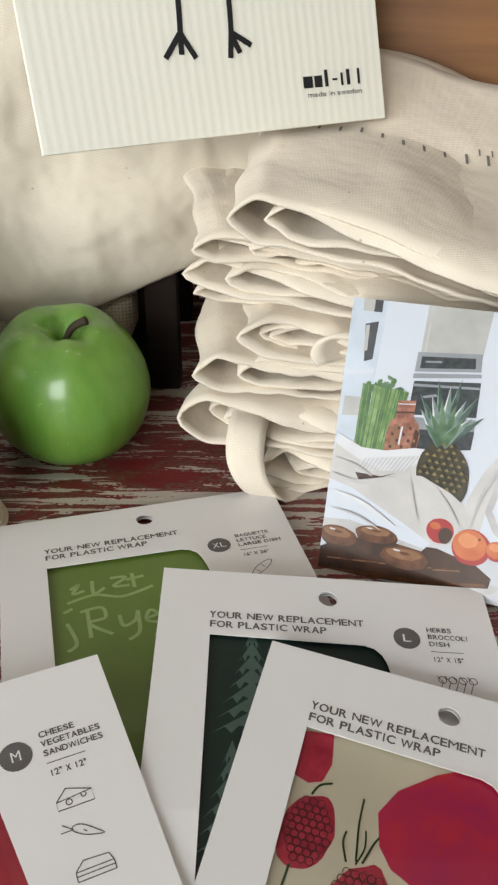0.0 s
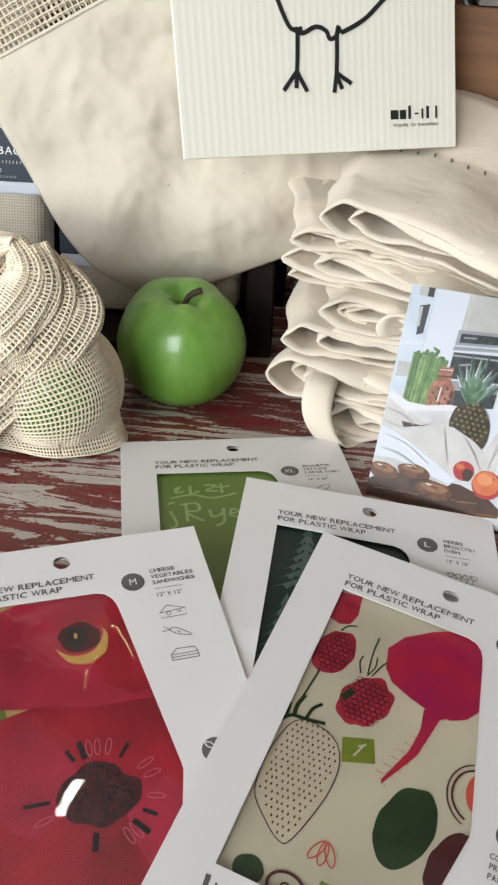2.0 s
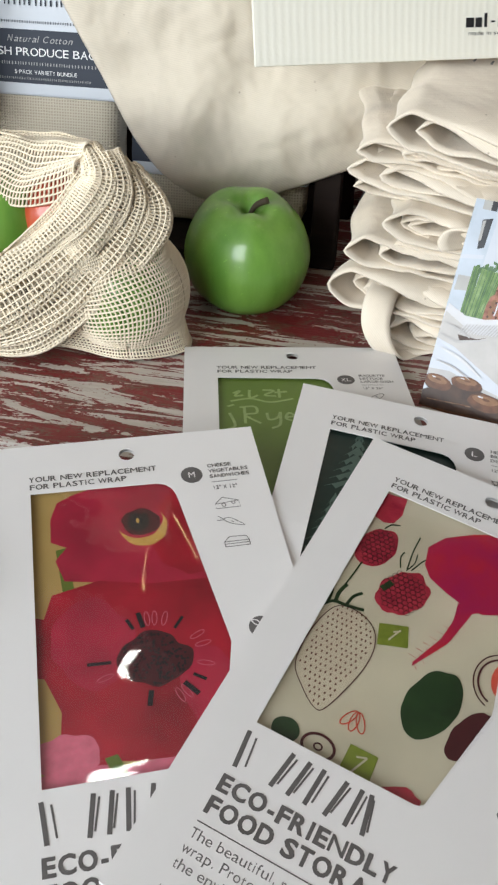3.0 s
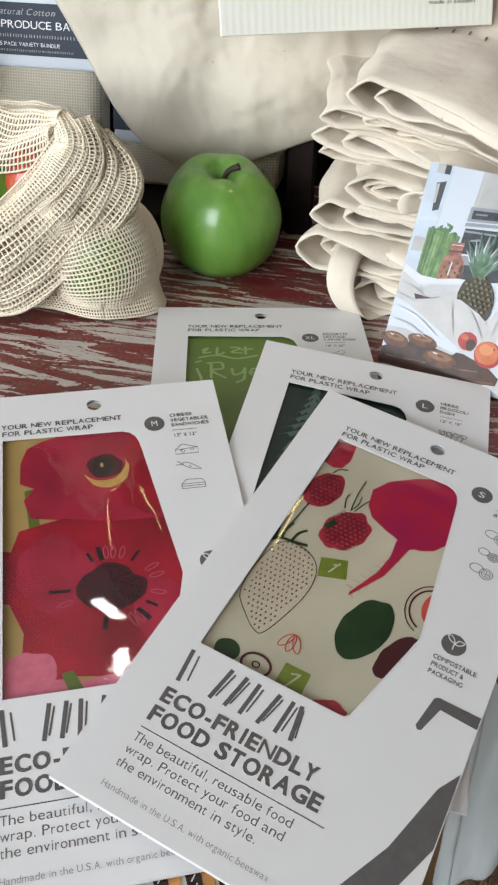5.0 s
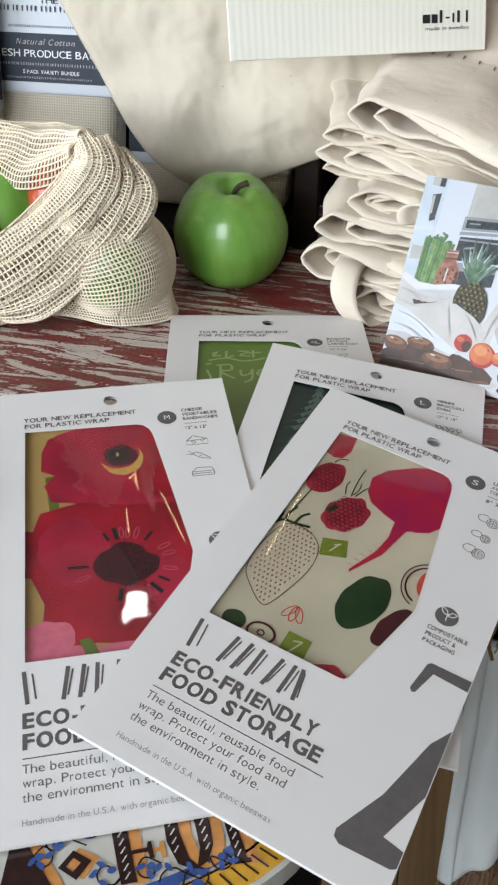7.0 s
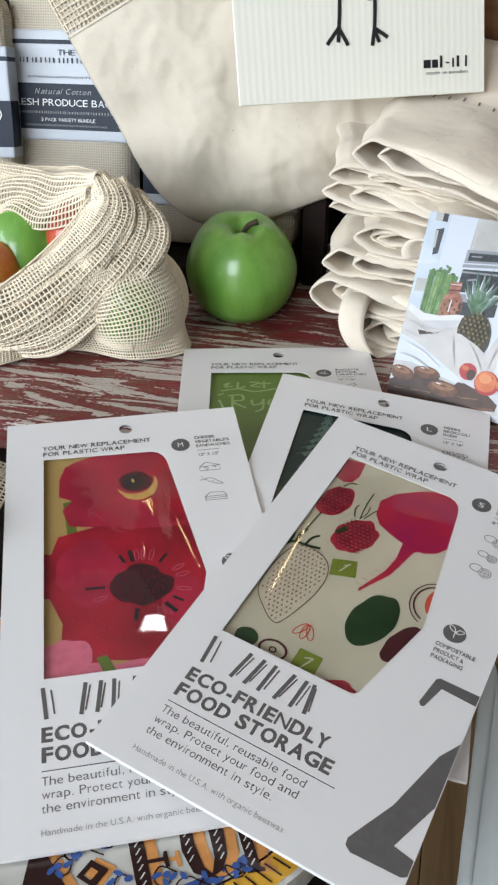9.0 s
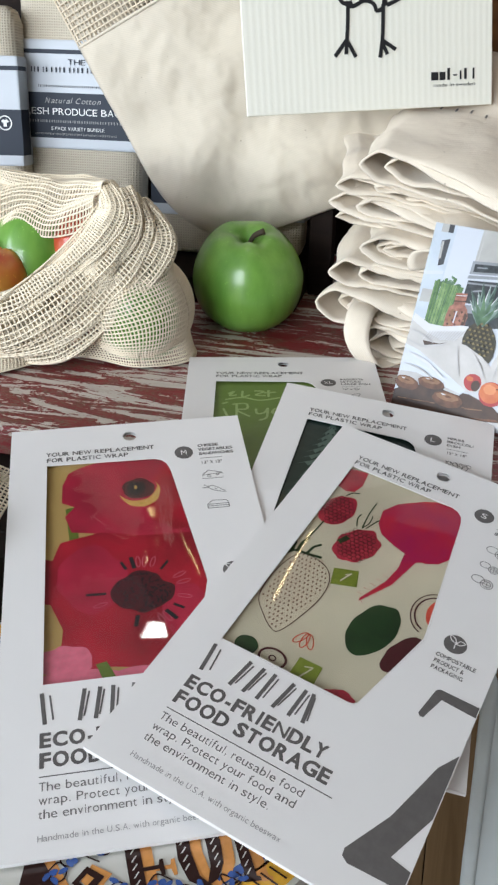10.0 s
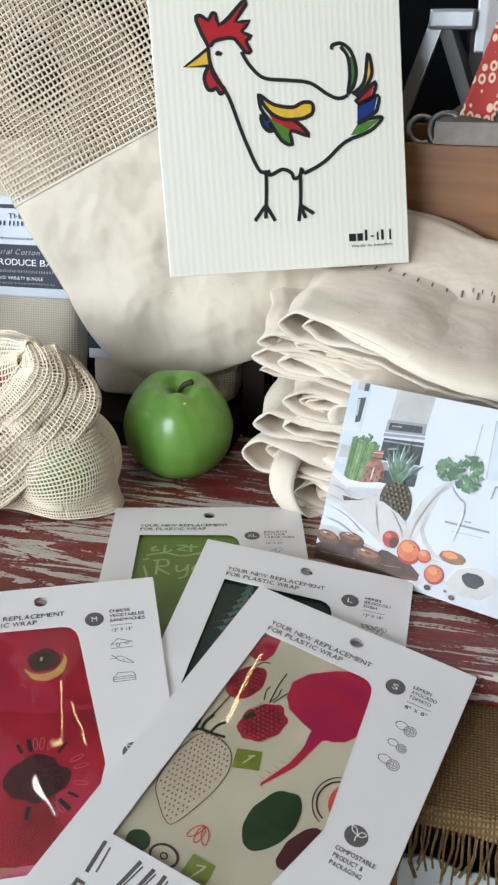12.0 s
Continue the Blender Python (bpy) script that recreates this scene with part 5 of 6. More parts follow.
def pw(poly):
    return [((x + SK * y) * mm, y * mm) for x, y in poly]


G_WALL, G_CAB, G_DOOR = gloss("print_white", (0.52, 0.545, 0.60), (0.47, 0.49, 0.54), 12), gloss("print_cabinet_grey", (0.40, 0.39, 0.37)), gloss("print_pale_blue", (0.48, 0.53, 0.60))
G_DARK, G_STEEL, G_CEL = gloss("print_black", (0.02, 0.022, 0.025), (0.05, 0.05, 0.055)), gloss("print_steel", (0.24, 0.25, 0.27)), gloss("print_celery", (0.028, 0.075, 0.018), (0.10, 0.19, 0.05), 180)
G_COP, G_PINE, G_LEAF = gloss("print_copper", (0.13, 0.04, 0.025), (0.36, 0.15, 0.10), 260), gloss("print_pineapple", (0.012, 0.010, 0.004), (0.05, 0.038, 0.014), 260), gloss("print_leaf", (0.012, 0.03, 0.022), (0.06, 0.10, 0.078), 220)
G_LINEN, G_BOARD, G_BREAD = gloss("print_linen", (0.50, 0.475, 0.46), (0.40, 0.38, 0.365), 60), gloss("print_board", (0.02, 0.009, 0.006), (0.075, 0.034, 0.018), 60), gloss("print_bread", (0.06, 0.022, 0.010), (0.15, 0.060, 0.026), 140)
G_ORANGE, G_RED, G_KALE, G_BASE = gloss("print_orange", (0.40, 0.09, 0.03), (0.52, 0.16, 0.06), 60), gloss("print_red", (0.32, 0.03, 0.03)), gloss("print_kale", (0.02, 0.06, 0.025), (0.10, 0.18, 0.09), 160), gloss("print_table", (0.42, 0.42, 0.45), (0.52, 0.53, 0.56), 30)
CT, ST = math.cos(radians(2.4)), math.sin(radians(2.4))
CARD_EDGE = [(-1.6 + x * CT - y * ST, -1.2 + x * ST + y * CT) for x, y in ((0, 0), (PW, 0), (PW, PH + 3), (0, PH + 3))]
part("card_stock", plate(pw(CARD_EDGE), [], -0.0006, 0), G_WALL, photo)


G_BREAD2, G_ORANGE2 = gloss("print_bread_light", (0.15, 0.068, 0.03), (0.26, 0.13, 0.065), 120), gloss("print_orange_light", (0.52, 0.18, 0.07), (0.58, 0.23, 0.10), 60)
G_EYE = gloss("print_pineapple_eye", (0.19, 0.14, 0.045), (0.11, 0.085, 0.03), 300)
G_CEL2 = gloss("print_celery_pale", (0.07, 0.15, 0.035), (0.22, 0.32, 0.12), 200)
LEAVES = []


def stalk(x0, y0, x1, y1, w0, w1, mat, n=3):
    """A celery stalk with pale ribs along it."""
    out = [("celery", mat, [(x0 - w0, y0), (x0 + w0, y0 - 0.6), (x1 + w1, y1), (x1 - w1, y1 + 0.6)])]
    for i in range(n):
        f = (i + 0.5) / n * 2 - 1
        out.append(("celery_rib", G_CEL2 if i % 2 == 0 else G_KALE, [(x0 + f * w0 - 0.22, y0), (x0 + f * w0 + 0.22, y0), (x1 + f * w1 + 0.18, y1), (x1 + f * w1 - 0.18, y1)]))
    return out


def bun(x, y, rx, ry, seed, turn=0.0):
    """A bread ring: dark underside, brown crust, light top and a hollow."""
    return [("bread", G_BOARD, ring(x + 0.6, y - 1.0, rx, ry, 22, 0.08, seed, turn)), ("bread", G_BREAD, ring(x, y, rx, ry * 0.94, 22, 0.1, seed, turn)), ("bread_light", G_BREAD2, ring(x - 0.5, y + ry * 0.3, rx * 0.72, ry * 0.46, 18, 0.2, seed + 1, turn)),
            ("bread_hollow", G_BREAD, ring(x, y + ry * 0.36, rx * 0.24, ry * 0.13, 12, 0.2, seed, turn)), ("bread_gloss", G_SOFT, ring(x - rx * 0.35, y + ry * 0.5, rx * 0.16, ry * 0.07, 10, 0.3, seed, turn))]


def fruit_ball(x, y, r, seed):
    return [("orange", G_RED, ring(x, y, r, r * 0.95, 24, 0.04, seed)), ("orange", G_ORANGE, ring(x - r * 0.08, y + r * 0.1, r * 0.88, r * 0.8, 22, 0.06, seed + 1)), ("orange_light", G_ORANGE2, ring(x - r * 0.2, y + r * 0.32, r * 0.52, r * 0.38, 18, 0.15, seed + 2)), ("stalk", G_BOARD, ring(x + r * 0.35, y + r * 0.5, r * 0.07, r * 0.06, 8))]


G_SHADE = gloss("print_linen_shade", (0.36, 0.345, 0.34), (0.47, 0.45, 0.45), 80)
G_SOFT = gloss("print_linen_light", (0.52, 0.51, 0.52), (0.57, 0.57, 0.59), 80)
G_GLASS = gloss("print_oven_glass", (0.008, 0.010, 0.012), (0.035, 0.042, 0.045), 300)
pic = [("wall_side", G_DOOR, [(-8, 60), (9, 60), (9, 125), (-8, 125)]), ("wall_light", G_WALL, [(9, 58), (27, 60), (27.5, 128), (9, 128)]), ("cabinet", G_CAB, [(27.2, 96), (53.4, 104), (54.6, 130), (27, 130)]), ("cabinet_edge", G_SHADE, [(30, 100), (51.4, 106.6), (51.9, 107.2), (29.6, 100.8)]), ("cabinet_edge", G_SHADE, [(28.6, 99), (29.3, 99), (29.3, 126), (28.6, 126)]),
       ("dark_gap", G_DARK, [(2.8, 95.5), (6.5, 97.2), (6.4, 114), (0.6, 112)]), ("gap_light", G_CAB, [(1.8, 100), (3.4, 100.6), (2.6, 112), (1, 111.4)]), ("dark_gap", G_CAB, [(-1.5, 117.6), (7.1, 118), (6.6, 128), (-2, 127)]), ("dark_gap", G_DARK, [(3.4, 117.8), (7.1, 118), (6.6, 128), (3.2, 127.4)]), ("shelf", G_WALL, [(-6, 88), (8, 91), (8, 93.2), (-6, 90.4)]), ("shelf_shadow", G_CAB, [(-3, 70), (8, 72), (8, 80), (-3, 79)]),
       ("cabinet_door", G_WALL, [(58, 58), (54.8, 130), (170, 135), (170, 60)]), ("door_line", G_CAB, [(88.6, 84), (89.4, 84), (89.2, 116), (88.2, 116)]), ("door_panel", G_DOOR, [(100, 84), (107, 84.6), (170, 90), (170, 126), (97, 120)]), ("door_line", G_CAB, [(99.6, 84), (100.3, 84), (97, 120), (96.2, 120)]), ("door_line", G_CAB, [(97, 119.4), (170, 125), (170, 126), (97, 120.4)]),
       ("oven", G_STEEL, [(26, 95), (54, 99.4), (53.2, 107), (26, 103.6)]), ("oven", G_GLASS, [(28, 96.8), (51.4, 100.4), (50.8, 104.8), (28, 102)]), ("oven", G_STEEL, [(25.6, 92), (54.6, 97), (54.2, 98.6), (25.8, 94.2)]), ("oven", G_GLASS, [(26.4, 76), (55.6, 80), (54.8, 95), (26.6, 91)]), ("oven_rail", G_STEEL, [(26.4, 88.6), (55, 92), (55, 93), (26.4, 89.8)]), ("oven", G_STEEL, [(28, 66), (56, 72), (55.6, 79), (27, 75)]), ("oven", G_GLASS, [(30, 60), (56, 66), (56, 74), (29, 70)]), ("oven_glint", G_STEEL, [(30, 99.6), (37, 100.6), (37, 101.4), (30, 100.4)]), ("oven_glint", G_STEEL, [(31, 84), (38, 86), (37, 87), (31, 85)]),
       ("tabletop", G_BASE, [(-8, -8), (175, -8), (175, 34), (60, 32), (-8, 26)]), ("table_shade", G_SHADE, [(60, 20), (110, 30), (170, 32), (170, 36), (60, 33)])]
pic += [("board_shade", G_SHADE, [(-4, -4), (76, 6), (80, 10), (60, 12), (-4, 8)]), ("cutting_board", G_BOARD, [(-4, -3), (-4, 12), (16, 17), (50, 20.5), (68, 17), (75, 13), (74.6, 8.6), (52, 3.4), (28, 0.4), (8, -3)]), ("board_edge", G_BREAD, [(-3, -1), (28, 2.6), (52, 5.4), (72, 10), (74, 9), (52, 3.6), (28, 0.6), (-3, -3)])]
for i in range(9):
    pic.append(("board_grain", G_BREAD if i % 2 else G_BREAD2, [(2 + 6 * i, 4 + 0.8 * i), (14 + 6 * i, 5.6 + 0.9 * i), (13 + 6 * i, 6.1 + 0.9 * i), (2 + 6 * i, 4.5 + 0.8 * i)]))
for i in range(34):
    a = i * 2.4
    pic.append(("celery_leaf", G_KALE if i % 3 else G_CEL, ring(14.5 + 9 * math.cos(a) * (i / 34), 84.5 + 4 * math.sin(a) * (i / 34) + (2 if i % 4 == 0 else 0), 1.7, 1.1, 10, 0.8, i * 1.7, i * 50)))
for x0, x1, m_ in ((7.2, 6.6, G_CEL), (11, 11.6, G_CEL2), (14.6, 16.2, G_CEL), (17.6, 20, G_CEL2), (20, 23, G_CEL)):
    pic += stalk(x0, 55.5, x1, 85.5, 2.1, 2.3, m_, 4)
pic += [("bottle", G_COP, [(19, 57), (33, 60), (33.5, 68), (32, 72.4), (29.4, 75), (29.2, 82.6), (21.4, 81.4), (21.6, 74), (19.4, 71.6), (18.6, 66)]), ("bottle_gloss", G_BREAD2, [(21, 59), (23.4, 59.5), (23.6, 71), (21.4, 70.6)]), ("bottle_shade", G_BOARD, [(30.4, 60), (32.6, 61), (33, 69), (31, 71)]), ("bottle_gloss", G_SOFT, [(24.6, 62), (25.4, 62), (25.6, 70.4), (24.8, 70)]), ("bottle_band", G_BOARD, [(21.4, 75.6), (29.4, 77), (29.4, 77.8), (21.4, 76.4)]), ("bottle_band", G_SOFT, [(21.6, 79.6), (29.2, 80.8), (29.2, 81.2), (21.6, 80)])]
for i in range(5):
    for j in range(4):
        pic.append(("bottle_dimple", G_BREAD2 if (i + j) % 2 else G_BOARD, ring(21.4 + 2.5 * i, 60.6 + 2.8 * j + 0.4 * i, 0.7, 0.8, 8)))
pic += [("linen", G_LINEN, [(-3, 60), (9, 56), (20, 57), (32, 61), (42, 62), (46, 50), (51, 47), (66.7, 35), (66, 27), (48, 21.5), (30, 27), (-4, 38)]), ("linen_rim", G_SOFT, [(-3, 57), (9, 52), (20, 49), (30, 52), (40, 60), (42, 63), (32, 62), (20, 58.4), (9, 57.6), (-3, 62)]), ("linen_gap", G_BOARD, [(8, 46), (20, 46.6), (26, 49.5), (18, 44.6), (10, 43)]),
        ("pineapple", G_PINE, ring(46.4, 52.5, 11.4, 15.6, 30, 0.06, 2, 10)), ("linen", G_LINEN, [(18, 44), (31, 50), (38, 50.5), (51, 46), (61, 40), (66.7, 35.5), (67, 30), (60, 28), (48, 21.5), (30, 27)]), ("linen_front", G_WALL, [(-6, 6), (-5, 41), (8, 38.6), (25, 31.5), (34, 28), (47, 22), (44, 18), (20, 20), (6, 14)]), ("linen_shade", G_SHADE, [(-4, 22), (10, 24), (28, 21), (44, 19), (44, 17.6), (20, 19), (0, 16)]),
        ("bag_side", G_LINEN, [(60, 27), (58.6, 44), (63, 57), (70, 69), (76, 74), (84, 70), (78, 28)]), ("bag", G_WALL, [(66, 27), (68, 46), (73, 66), (80, 77), (86, 78), (95, 72.5), (110, 76), (126, 74), (132, 60), (136, 40), (124, 28), (96, 25)]),
        ("strap", G_SHADE, [(79, 76.4), (72, 66), (69, 54), (67, 41), (72, 33), (81, 26.6), (97, 27), (97, 29), (82, 29.4), (74.6, 35), (70, 42), (72, 54), (75, 66), (82, 76)]), ("peach", G_RED, ring(50, 28.6, 6, 5.6, 20, 0.05, 4)), ("peach", G_BOARD, ring(52.6, 27, 3.0, 3.6, 16, 0.1, 4)), ("peach_light", G_ORANGE, ring(47.6, 30.4, 2.4, 1.6, 14)),
        ("mango", G_BREAD2, ring(93, 30.6, 9, 4, 20, 0.1, 3, 4)), ("mango", G_ORANGE2, ring(91, 31.6, 5, 2.2, 16, 0.1, 5, 4)), ("text_bar", G_STEEL, [(82, 50.2), (111, 52.4), (111, 53.8), (82, 51.6)]), ("text_bar", G_STEEL, [(94, 54.4), (98.4, 54.8), (98.4, 55.7), (94, 55.3)]), ("text_bar", G_CAB, [(87.6, 46.2), (107.6, 48.2), (107.6, 48.8), (87.6, 46.8)]),
        ("pouch", G_LINEN, [(91.7, 14), (96.3, 24.6), (106, 29), (115, 30), (123, 27), (124, 18), (116, 11), (104, 9.6)]), ("pouch_mouth", G_DARK, ring(109, 21.4, 7, 4.6, 20, 0.25, 4)), ("pouch_cord", G_SOFT, [(92, 15), (96.6, 25.4), (106, 30), (106, 28.8), (97.6, 24.4), (93.4, 15)]), ("date", G_BOARD, ring(82.3, 7.2, 2.4, 1.8, 14, 0.1)), ("date", G_BREAD, ring(99, 6.5, 2.2, 1.6, 12)), ("date", G_BREAD2, ring(94, 9, 1.2, 0.9, 10)), ("tap", G_STEEL, [(106, 73), (107, 73), (107.6, 80), (112, 83), (112, 84), (106.6, 81)])]
pic += bun(5.4, 15.6, 9, 4.8, 1) + bun(22.6, 20.2, 9.6, 4.2, 2, 4) + bun(36.8, 12.8, 11, 5.4, 3, 2)
pic += fruit_ball(64.2, 24.6, 8.4, 1) + fruit_ball(75, 25.4, 4.6, 4) + fruit_ball(84.2, 16.4, 6.6, 7)
for i in range(26):
    t = i / 25
    pic.append(("net_line", G_SHADE if i % 2 else G_SOFT, [(8 + 22 * t, 47 + 4 * t), (8.5 + 22 * t, 47 + 4 * t), (11 + 24 * t, 53 + 6 * t), (10.5 + 24 * t, 53 + 6 * t)]))
for k in range(15):
    a = math.pi / 2 + (k - 7) * 0.115 + 0.03 * (k % 3)
    l = (31 - 1.35 * abs(k - 7) - 5 * (k % 3))
    c, sn, w = math.cos(a), math.sin(a), 2.4
    LEAVES.append((k % 3, [(43.6 - w * sn, 66 + w * c), (43.6 + w * sn, 66 - w * c), (43.6 + l * 0.6 * c + 1.5 * sn, 66 + l * 0.6 * sn - 1.5 * c), (43.6 + l * c, 66 + l * sn), (43.6 + l * 0.6 * c - 1.5 * sn, 66 + l * 0.6 * sn + 1.5 * c)]))
G_LEAF2 = gloss("print_leaf_pale", (0.07, 0.12, 0.095), (0.20, 0.27, 0.23), 260)
for shade, poly in sorted(LEAVES):
    pic.append(("pineapple_leaf", (G_LEAF, G_LEAF2, G_KALE)[shade], poly))
    pic.append(("leaf_edge", G_LEAF2 if shade != 1 else G_SOFT, [poly[0], poly[4], poly[3], ((poly[4][0] * 3 + poly[2][0]) / 4, (poly[4][1] * 3 + poly[2][1]) / 4)]))
# curly kale out of many small ruffles, folds of the linen and the bag
G_KALE2 = gloss("print_kale_light", (0.08, 0.17, 0.07), (0.17, 0.28, 0.14), 200)
for k in range(120):
    a, r = rng.random() * 6.283, math.sqrt(rng.random())
    side = k % 2
    x, y = (75 + 6.6 * r * math.cos(a), 82.5 + 6.5 * r * math.sin(a)) if side else (88.5 + 9 * r * math.cos(a), 84 + 11 * r * math.sin(a))
    pic.append(("kale", G_KALE2 if k % 3 == 0 else G_KALE, ring(x, y, rng.uniform(1.2, 2.6), rng.uniform(1.0, 2.0), 11, 0.8, k * 1.3)))
for nm, mat, line, w in (("fold", G_SHADE, [(-3, 44), (8, 42), (16, 44), (26, 48)], 1.8), ("fold", G_SHADE, [(-2, 51), (8, 49), (16, 46)], 1.4), ("fold", G_SOFT, [(0, 36), (14, 33), (30, 26)], 2.0), ("fold", G_SHADE, [(33, 49), (36, 40), (40, 30)], 0.9), ("fold", G_SHADE, [(45, 47), (52, 40), (58, 32)], 1.0),
                         ("bag_fold", G_SHADE, [(62, 32), (64, 46), (70, 62), (76, 72)], 1.4), ("bag_fold", G_SHADE, [(80, 74), (86, 68), (92, 66)], 1.0), ("bag_fold", G_SOFT, [(90, 68), (92, 58), (90, 40)], 1.6),
                         ("fold", G_SHADE, [(0, 28), (12, 27), (24, 23)], 1.0)):
    q = [(p.x, p.y) for p in spline([(x, y, 0) for x, y in line], 6)]
    for i in range(len(q) - 1):
        (xa, ya), (xb, yb) = q[i], q[i + 1]
        d = math.hypot(xb - xa, yb - ya) or 1
        f0, f1 = math.sin(math.pi * (i + 0.2) / len(q)), math.sin(math.pi * (i + 1.2) / len(q))
        nx, ny = -(yb - ya) / d * w / 2, (xb - xa) / d * w / 2
        pic.append((nm, mat, [(xa + nx * f0, ya + ny * f0), (xa - nx * f0, ya - ny * f0), (xb - nx * f1, yb - ny * f1), (xb + nx * f1, yb + ny * f1)]))

for i in range(-4, 5):
    for j in range(-5, 6):
        x, y = 46.4 + i * 3.2 + (j % 2) * 1.6, 52.5 + j * 2.7
        if ((x - 46.4) / 9.8) ** 2 + ((y - 52.5) / 14.2) ** 2 < 1 and y > 51.5 - (x - 38) * 0.42:
            pic.append(("pineapple_eye", G_EYE, [(x - 1.1, y), (x, y - 0.5), (x + 1.1, y), (x, y + 1.2)]))


def inside(poly):
    win = CARD_EDGE
    area2 = sum(poly[i][0] * poly[(i + 1) % len(poly)][1] - poly[(i + 1) % len(poly)][0] * poly[i][1] for i in range(len(poly)))
    return clip_to(poly if area2 > 0 else poly[::-1], win)


for k, (nm, mat, poly) in enumerate(pic):
    q = inside(poly)
    if q:
        part("print_" + nm, plate(pw(q), [], 0.00012 + k * 0.000004, 0.00012 + k * 0.000004), mat, photo)

# ---- wooden crate and what stands behind the pile ----
crate = thing("wooden_crate", pose(0.02, 0.555, 0.743, 0, 0, -4), "honey-coloured pine crate behind the pile", "crate")
part("front_board", box(0, 0, 0, 0.5, 0.012, 0.250, 0.0015), CRATE_WOOD, crate)
part("back_board", box(0, 0.2, 0, 0.5, 0.212, 0.250, 0.0015), CRATE_WOOD, crate)
part("side_board", box(0, 0.0125, 0, 0.012, 0.1995, 0.250, 0.0015), CRATE_WOOD, crate)
part("side_board", box(0.488, 0.0125, 0, 0.5, 0.1995, 0.250, 0.0015), CRATE_WOOD, crate)
part("base", box(0.0125, 0.0125, 0.001, 0.4875, 0.1995, 0.012), CRATE_WOOD, crate)
GREYBOARD = plain("grey_chipboard", (0.21, 0.185, 0.165), 0.8, var=0.15, scale=90, bump=0.2)
gb = thing("grey_box", pose(0.080, 0.546, 0.9935, 0, 0, -4), "flat grey chipboard box lying across the crate", "box")
part("lid", box(0, 0, 0.0, 0.22, 0.22, 0.017, 0.001), GREYBOARD, gb)


def paisley():
    m = Mat("red_printed_cotton", 0.8)
    v = m.n.new("ShaderNodeTexVoronoi")
    v.inputs["Scale"].default_value, v.inputs["Randomness"].default_value = 150, 0.3
    m.l.new(m.coords((1.0, 1, 0.7)), v.inputs["Vector"])
    m.colour(m.ramp(v.outputs["Distance"], [(0.0, (0.33, 0.03, 0.025)), (0.18, (0.33, 0.03, 0.025)), (0.22, (0.62, 0.45, 0.33)), (0.40, (0.62, 0.45, 0.33)), (0.44, (0.33, 0.03, 0.025))]))
    m.bump(m.noise(400, 3), 0.3, 0.0005)
    return m.m


sw = thing("fabric_sample", pose(0.098, 0.556, 1.0110), "red cotton fabric strip with a small cream print", "fabric")
thick(part("strip", sheet(lambda u, v: Vector((0.026 * u + 0.05 * v, 0.03 * v + 0.003 * math.sin(5 * v + 3 * u), 0.004 * (1 - u) + 0.16 * v)), 8, 20), paisley(), sw, smooth=True), 0.0012)
easel = thing("metal_easel", pose(0.073, 0.63, 0.758), "brushed aluminium folding easel with two legs", "easel")
for a, b in (((0.0, 0.0, 0.328), (-0.105, 0.0, 0.0)), ((0.004, 0.0, 0.328), (0.145, -0.01, 0.0)), ((0.03, 0.03, 0.328), (0.04, 0.06, 0.0))):
    d = Vector(b) - Vector(a)
    part("leg", tube([Vector(a), Vector(a) + d * 0.5, Vector(b)], 0.0082, 4), STEEL, easel)
part("hinge", box(-0.008, -0.010, 0.318, 0.030, 0.016, 0.334, 0.003), STEEL, easel)
part("mast", box(0.03, 0.0, 0.30, 0.05, 0.012, 0.50, 0.002), STEEL, easel)
GLASSY = plain("pale_plastic_sleeve", (0.42, 0.40, 0.41), 0.25)
part("display_plate", box(0.038, -0.012, 0.29, 0.13, -0.006, 0.52, 0.001), GLASSY, easel, "pale grey display plate")
for dx, r in ((-0.026, 0.011), (-0.006, 0.014)):
    jr = thing("metal_ring", pose(0.094 + dx, 0.60, 0.998 + r * 0.1, 70, 0, 10), "small bright steel ring hanging at the crate's edge", "ring", "steel rings")
    part("band", tube([Vector((r * math.cos(a), r * math.sin(a), 0)) for a in (2 * math.pi * i / 24 for i in range(24))], 0.003, 8, closed=True), STEEL, jr, smooth=True)


# ---- burlap runner over the table's front edge ----
def burlap():
    m = Mat("burlap", 0.95, spec=0.1)
    a, b = m.n.new("ShaderNodeTexWave"), m.n.new("ShaderNodeTexWave")
    for w, d in ((a, "X"), (b, "Y")):
        w.bands_direction = d
        w.inputs["Scale"].default_value = 150
        w.inputs["Distortion"].default_value = 2.5
        w.inputs["Detail Scale"].default_value = 2.0
        m.l.new(m.coords(), w.inputs["Vector"])
    f = m.math("MULTIPLY", a.outputs["Fac"], b.outputs["Fac"])
    c = m.ramp(f, [(0.05, (0.10, 0.06, 0.028)), (0.5, (0.30, 0.19, 0.09))])
    m.colour(m.mix(m.noise(25, 5), c, m.mix(0.5, c, (0.34, 0.22, 0.10))))
    m.bump(f, 1.0, 0.001)
    return m.m


BURLAP = burlap()
run = thing("burlap_runner", pose(0, 0, 0), "brown woven burlap runner with a frayed front edge", "runner")


def run_fn(u, v):
    x = 0.085 + 0.40 * u
    s = v * 0.094
    ye = 0.147 - 0.03 * u
    if s < 0.075:
        y, z = 0.232 - s * (0.232 - ye) / 0.075, 0.7185
    else:
        t = (s - 0.075) / 0.06
        y, z = ye - 0.016 * math.sin(t * 1.4), 0.7185 - 0.036 * t * t - 0.012 * t
    z += 0.0012 * (1 + noise.noise((x * 60, y * 60, 1)))
    return Vector((x, y - 0.004 * noise.noise((x * 20, 0, s * 10)), z))


